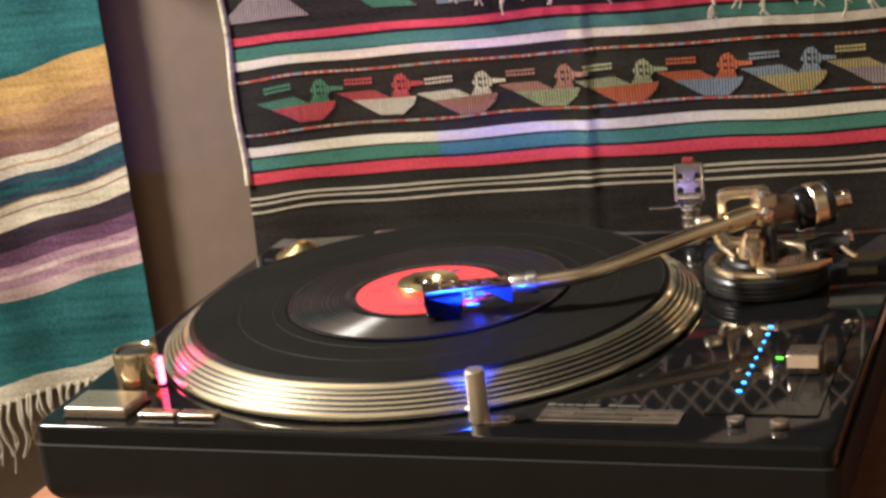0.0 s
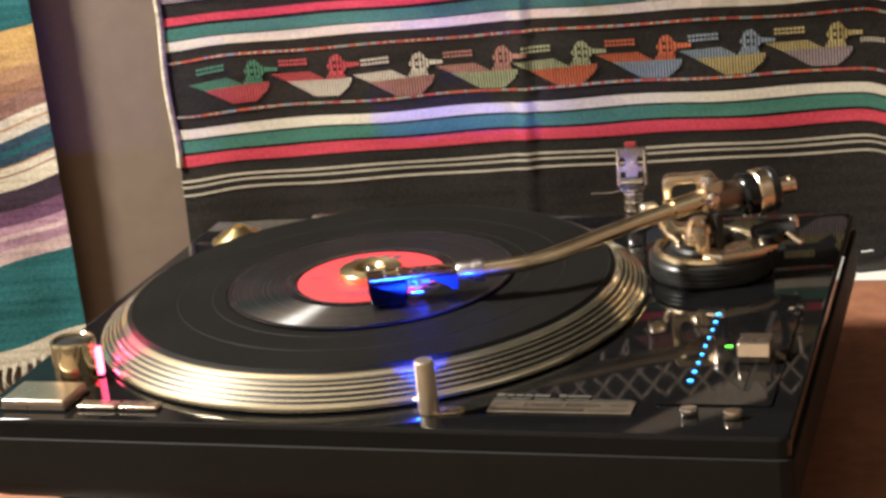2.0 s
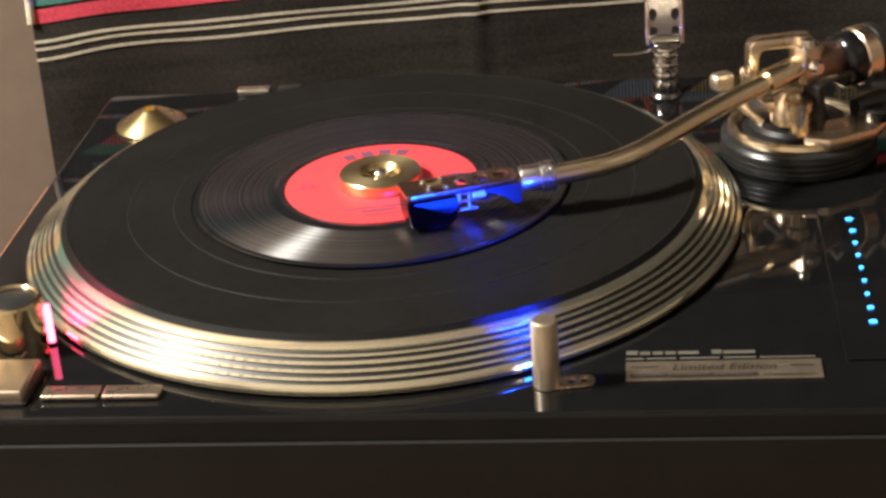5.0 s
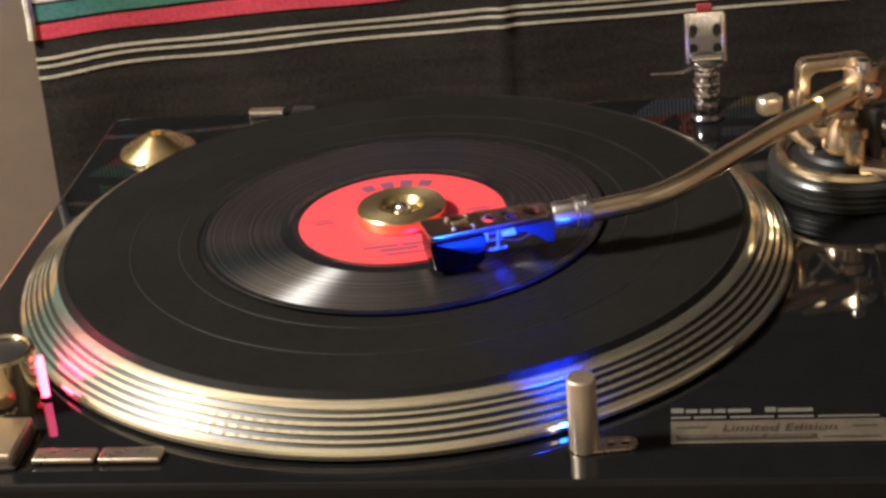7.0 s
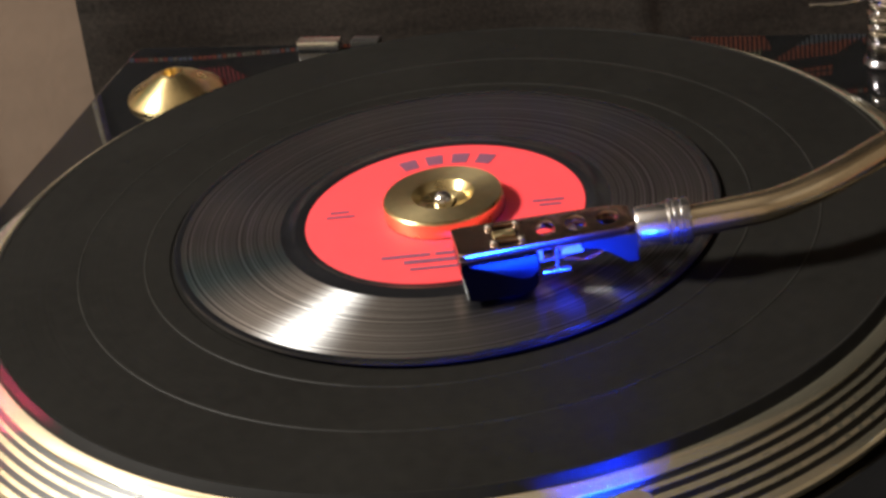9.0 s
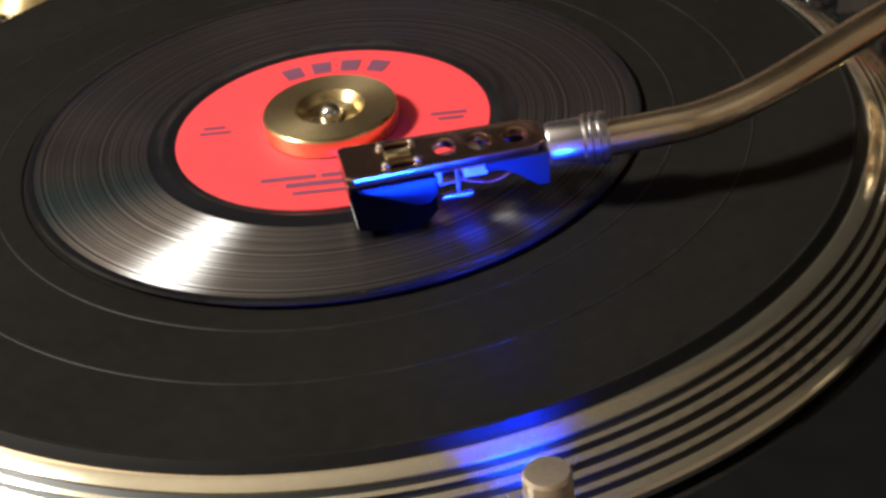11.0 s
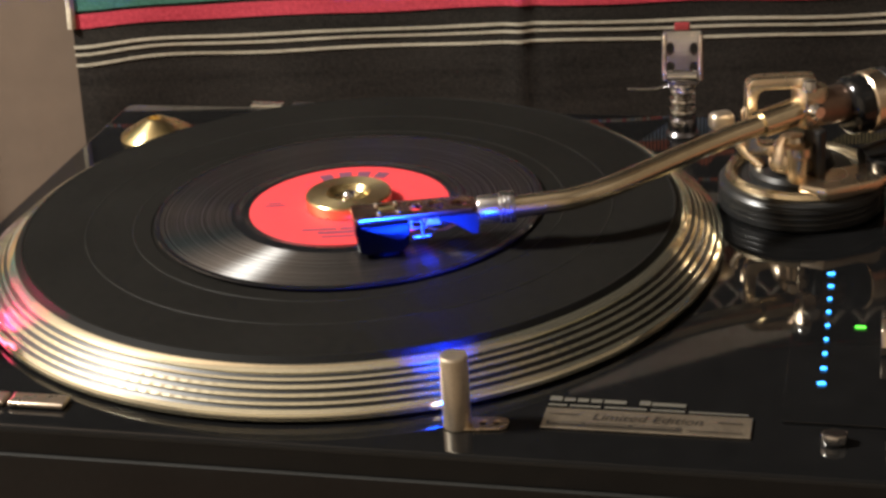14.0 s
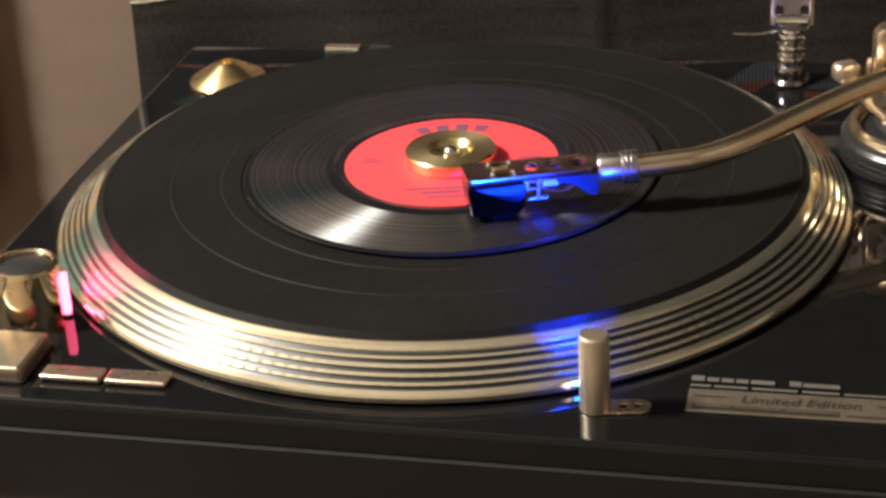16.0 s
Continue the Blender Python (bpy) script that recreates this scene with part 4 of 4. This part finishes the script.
def cloth_patch(u0, u1, v0, v1, out, nu, nv, fold_=fold, sag_=sag):
    bm = bmesh.new()
    grid = []
    for j in range(nv + 1):
        row = []
        for i in range(nu + 1):
            u, v = u0 + (u1 - u0) * i / nu, v0 + (v1 - v0) * j / nv
            row.append(bm.verts.new((u, -fold_(u, v) - out, v + sag_(u, v))))
        grid.append(row)
    for a, b in zip(grid, grid[1:]):
        for i in range(nu):
            bm.faces.new((a[i], a[i + 1], b[i + 1], b[i]))
    return bm


def thick(bm, t):
    """Gives a sheet a back and edges."""
    bmesh.ops.recalc_face_normals(bm, faces=bm.faces)
    geo = bmesh.ops.extrude_face_region(bm, geom=bm.faces[:])
    bmesh.ops.translate(bm, vec=(0, t, 0), verts=[g for g in geo["geom"] if isinstance(g, bmesh.types.BMVert)])
    return bm


hanging = thing("wall_hanging", "black woven wall hanging with striped borders and bird figures", "wall hanging", T)
part("cloth", thick(cloth_patch(U0, U1, V0, V1, 0, 110, 50), 0.003), CLOTH["black"], hanging, m=T, smooth=80)
STRIPES = [("red", 0.1262, 0.1322), ("teal", 0.1149, 0.1236), ("white", 0.1071, 0.1140), ("white", 0.0376, 0.0452), ("teal", 0.0263, 0.0358), ("red", 0.0155, 0.0241),
           ("line", 0.0034, 0.0052), ("line", -0.0010, 0.0006), ("line", -0.0073, -0.0056),
           ("red", 0.2450, 0.2510), ("teal", 0.2340, 0.2430), ("white", 0.2250, 0.2330)]
for kind_, v0, v1 in STRIPES:
    part("stripe", thick(cloth_patch(U0 - 0.0004, U1, v0, v1, 0.0006, 170, 1), 0.0004), CLOTH[kind_], hanging, m=T, smooth=80)
for v in (0.0984, 0.0556, 0.2150):
    specks = {c: bmesh.new() for c in ("orange", "line", "brick", "blue")}
    rnd = random.Random(int(v * 1e4))
    n = int((U1 - U0) / 0.0024)
    for k in range(n):
        u = U0 + 0.0024 * (k + 0.1)
        bm = specks[rnd.choice(["orange", "line", "brick", "line", "orange", "blue"])]
        z = v + sag(u, v)
        y = -fold(u, v) - 0.0008
        bm.faces.new([bm.verts.new(p) for p in ((u, y, z - 0.0009), (u + 0.0019, y, z - 0.0009), (u + 0.0019, y, z + 0.0009), (u, y, z + 0.0009))])
    for c, bm in specks.items():
        tagged(part("speckled_line", bm, CLOTH[c], hanging, m=T), kind="stuff")


def ribbed(outline, u_at, v_at, pitch=0.0022, gap=0.0009):
    """A figure woven in upright ribs, cut to a convex outline."""
    bm = bmesh.new()
    xs = [p[0] for p in outline]
    k = math.floor(min(xs) / pitch)
    while k * pitch < max(xs):
        ends = []
        for xx in (k * pitch, k * pitch + pitch - gap):
            x = min(max(xx, min(xs) + 1e-5), max(xs) - 1e-5)
            ys = []
            for (xa, ya), (xb, yb) in zip(outline, outline[1:] + outline[:1]):
                if (xa - x) * (xb - x) <= 0 and abs(xa - xb) > 1e-9:
                    ys.append(ya + (yb - ya) * (x - xa) / (xb - xa))
            if len(ys) >= 2:
                ends.append((x, min(ys), max(ys)))
        if len(ends) == 2 and ends[1][0] - ends[0][0] > 2e-4:
            vs = []
            for x, y in ((ends[0][0], ends[0][1]), (ends[1][0], ends[1][1]), (ends[1][0], ends[1][2]), (ends[0][0], ends[0][2])):
                u, v = u_at + x, v_at + y
                vs.append(bm.verts.new((u, -fold(u, v) - 0.0011, v + sag(u, v))))
            if len({tuple(v.co) for v in vs}) == 4:
                bm.faces.new(vs)
        k += 1
    return bm


S = 0.000432
UPPER = [(-121 * S, -9 * S), (-50 * S, -7 * S), (-20 * S, -24 * S), (-92 * S, -24 * S)]
LOWER = [(-93 * S, -24 * S), (24 * S, -22 * S), (22 * S, -34 * S), (-2 * S, -54 * S), (-44 * S, -54 * S)]
NECK = [(-14 * S, -8 * S), (10 * S, -8 * S), (14 * S, -23 * S), (-22 * S, -23 * S)]
HEAD = [(-18 * S, 0), (-8 * S, 18 * S), (4 * S, 20 * S), (17 * S, 4 * S), (17 * S, -6 * S), (6 * S, -16 * S), (-8 * S, -16 * S)]
BEAK = [(17 * S, 5 * S), (42 * S, 3 * S), (42 * S, -3 * S), (17 * S, -4 * S)]
COLORS = [("green", "brick"), ("brick", "white"), ("white", "rose"), ("rose", "sage"), ("sage", "orange"), ("orange", "blue"), ("blue", "ochre"), ("ochre", "mauve"),
          ("mauve", "green"), ("green", "brick"), ("brick", "white"), ("white", "rose")]
for i, (c1, c2) in enumerate(COLORS):
    u = (-0.1855, -0.1212, -0.0574, 0.0062, 0.0652, 0.1272, 0.1880, 0.2500)[i] if i < 8 else 0.2500 + 0.062 * (i - 7)
    if u > U1 - 0.02:
        break
    v = (0.0842, 0.0842, 0.0802, 0.0808, 0.0797, 0.0807, 0.0807, 0.0822)[i] if i < 8 else 0.081
    bird = part("bird_figure", ribbed(UPPER, u, v), CLOTH[c1], hanging, m=T)
    part("lower_body", ribbed(LOWER, u, v), CLOTH[c2], bird, m=T)
    part("neck", ribbed(NECK, u, v), CLOTH[c1], bird, m=T)
    part("head", ribbed(HEAD, u, v, 0.0026, 0.0009), CLOTH[c1], bird, m=T)
    part("beak", ribbed(BEAK, u, v, 0.0026, 0.0006), CLOTH[c1], bird, m=T)
    for dy in (14, 7):
        part("wing_bar", ribbed([(-104 * S, (dy + 2) * S), (-52 * S, (dy + 3) * S), (-52 * S, (dy - 1) * S), (-104 * S, (dy - 2) * S)], u, v, 0.0028, 0.0008), CLOTH[c1], bird, m=T)
    eye = bmesh.new()
    for ex, ey in ((-4, 6), (5, 6), (-4, -6), (5, -6)):
        uu, vv = u + ex * S, v + ey * S
        yy = -fold(uu, vv) - 0.0014
        eye.faces.new([eye.verts.new((uu + a * 2.2 * S, yy, vv + sag(uu, vv) + b * 2.5 * S)) for a, b in ((-1, -1), (1, -1), (1, 1), (-1, 1))])
    part("eye_mark", eye, CLOTH["black"], bird, m=T)
UPPERS = ["mauve", "green", "blue", "sage", "rose", "ochre", "blue", "mauve", "green"]
for i, c in enumerate(UPPERS):
    u = -0.222 + 0.086 * i
    if u > U1 - 0.04:
        break
    flip = i % 2 == 1
    shape = [(-0.036, 0.0), (0.036, 0.0), (0.012, 0.022), (-0.010, 0.022)] if not flip else [(0.0, 0.0), (0.036, 0.0), (-0.012, 0.030), (-0.040, 0.030)]
    if i == 2:
        shape = [(-0.036, 0.0), (0.040, 0.0), (0.040, 0.018), (-0.036, 0.018)]
    part("upper_figure", ribbed(shape, u, 0.1440), CLOTH[c], hanging, m=T)
part("wing_bar", ribbed([(0.2655, 0.0785), (0.2835, 0.0800), (0.2835, 0.0765), (0.2655, 0.0750)], 0.0, 0.0), CLOTH["line"], hanging, m=T)
part("selvage", sweep([(U0 - 0.001 + 0.0012 * math.sin(v * 60), -fold(U0, v) - 0.0005, v) for v in [0.012 + 0.013 * k for k in range(25)]], 0.0026, 10), CLOTH["s_cream"], hanging, "cream bound edge", m=T)

# knotted fringe of the cloth hung above
fringe_cloth = thing("fringed_cloth", "dark cloth with cream knotted string fringe hung above", "hanging", T)
# Carried on unseen, high and wide, to keep lacquer and rim reflections dark.
part("cloth", thick(cloth_patch(-0.34, F1, 0.212, 1.25, 0.010, 80, 30), 0.003), CLOTH["black"], fringe_cloth, m=T, smooth=80)
band = bmesh.new()
edge = []
for k in range(21):
    u = 0.040 + 0.146 * k / 20
    hi = 0.236 - 0.265 * (u - 0.050)
    lo = hi - 0.003 - 0.026 * k / 20
    edge.append([band.verts.new((u, -fold(u, v) - 0.0118, v + sag(u, v))) for v in (lo, hi)])
for p, q in zip(edge, edge[1:]):
    band.faces.new((p[0], q[0], q[1], p[1]))
part("border", thick(band, 0.001), CLOTH["string"], fringe_cloth, "pale slanting woven border", m=T, smooth=80)
net = bmesh.new()
rnd = random.Random(4)
cell = 0.019
for i in range(int((F1 + 0.08) / cell)):
    u = -0.08 + cell * i
    zs = [0.192, 0.181, 0.170, 0.160]
    for k in range(3):
        off = 0.5 * (k % 2)
        for sgn in (-1, 1):
            ua = u + cell * off
            mid = (ua + sgn * cell * (0.16 + 0.12 * rnd.random()), -0.0150, zs[k] * 0.5 + zs[k + 1] * 0.5)
            sweep(spline([(ua, -0.0135, zs[k]), mid, (ua + sgn * cell * 0.5, -0.0135, zs[k + 1])], 4), 0.0011, 6, bm=net)
    low = (0.126 if 0.10 < u < 0.235 else 0.148) + 0.012 * rnd.random()
    ua = u + cell * 0.5
    sweep(spline([(ua, -0.0135, 0.160), (ua + 0.004 * (rnd.random() - 0.5), -0.0150, 0.5 * (0.16 + low)), (ua + 0.006 * (rnd.random() - 0.5), -0.0145, low)], 5), 0.0014, 6, bm=net)
    for q in range(4):
        e = low - 0.004 - 0.012 * rnd.random()
        sweep(spline([(ua, -0.0145, low), (ua + 0.005 * (rnd.random() - 0.5), -0.0150, 0.5 * (low + e)), (ua + 0.010 * (rnd.random() - 0.5), -0.0145, e)], 3), 0.0007, 5, bm=net)
tagged(part("knotted_fringe", net, CLOTH["string"], fringe_cloth, "cream knotted string fringe", m=T), kind="stuff")

# ---- serape ----
ANG = 15.0
TS = Matrix.Translation((-0.3522, 0.2620, 0)) @ pose(0, 0, 0, 0, 0, ANG)


def s_fold(u, v):
    return 0.0032 * math.sin(u * 38 + 1.0 + v * 3) + 0.0014 * math.sin(u * 83 + v * 5) + 0.0004 * math.sin(v * 140)


def s_sag(u, v):
    return 0.0025 * math.sin(u * 25) + 0.0014 * math.sin(u * 70 + v * 30) + 0.21 * u


serape = thing("serape", "striped woven serape blanket with white fringe hanging", "blanket", TS)
part("cloth", thick(cloth_patch(-0.30, -0.001, -0.130, 0.330, -0.004, 80, 60, s_fold, s_sag), 0.003), CLOTH["s_teal"], serape, m=TS, smooth=80)
SER = [("s_cream", -0.1320, -0.1160), ("s_teal", -0.1160, -0.047), ("s_pink", -0.047, -0.036), ("s_lilac", -0.036, -0.028), ("s_pink", -0.028, -0.024), ("s_lilac", -0.024, -0.017), ("s_plum", -0.017, -0.004),
       ("s_dark", -0.004, 0.0125), ("s_cream", 0.0125, 0.024), ("s_brown", 0.024, 0.0255), ("s_cream", 0.0255, 0.031), ("s_tan", 0.031, 0.0325), ("s_navy", 0.0325, 0.040), ("s_teal", 0.040, 0.0445), ("s_navy", 0.0445, 0.0525),
       ("s_cream", 0.0525, 0.060), ("s_tan", 0.060, 0.0618), ("s_cream", 0.0618, 0.069), ("s_brown", 0.069, 0.083), ("s_mix", 0.083, 0.093), ("s_tan", 0.093, 0.104), ("s_amber", 0.104, 0.117), ("s_gold", 0.117, 0.134), ("s_teal", 0.134, 0.330)]
for c, v0, v1 in SER:
    part("stripe", thick(cloth_patch(-0.30, 0.0006, v0, v1, 0.0, 80, max(1, int((v1 - v0) / 0.006)), s_fold, s_sag), 0.0012), CLOTH[c], serape, m=TS, smooth=80)
fr = bmesh.new()
rnd = random.Random(9)
for k in range(34):
    u = -0.005 - 0.0085 * k
    y = -s_fold(u, -0.13)
    z0 = -0.131 + s_sag(u, -0.13)
    for s in range(2):
        length = 0.012 + 0.045 * min(1.0, k / 18) * (0.6 + 0.7 * rnd.random())
        sweep(spline([(u + 0.0022 * s, y, z0 + 0.002), (u + 0.005 * (rnd.random() - 0.5), y - 0.003, z0 - length * 0.35), (u + 0.007 * (rnd.random() - 0.3), y - 0.001, z0 - length * 0.7), (u + 0.009 * (rnd.random() - 0.6), y + 0.003 * (rnd.random() - 0.5), z0 - length)], 4), [0.0011] * 8 + [0.0007] * 5, 6, bm=fr)
tagged(part("fringe", fr, CLOTH["string"], serape, "uneven white string fringe", m=TS), kind="stuff")
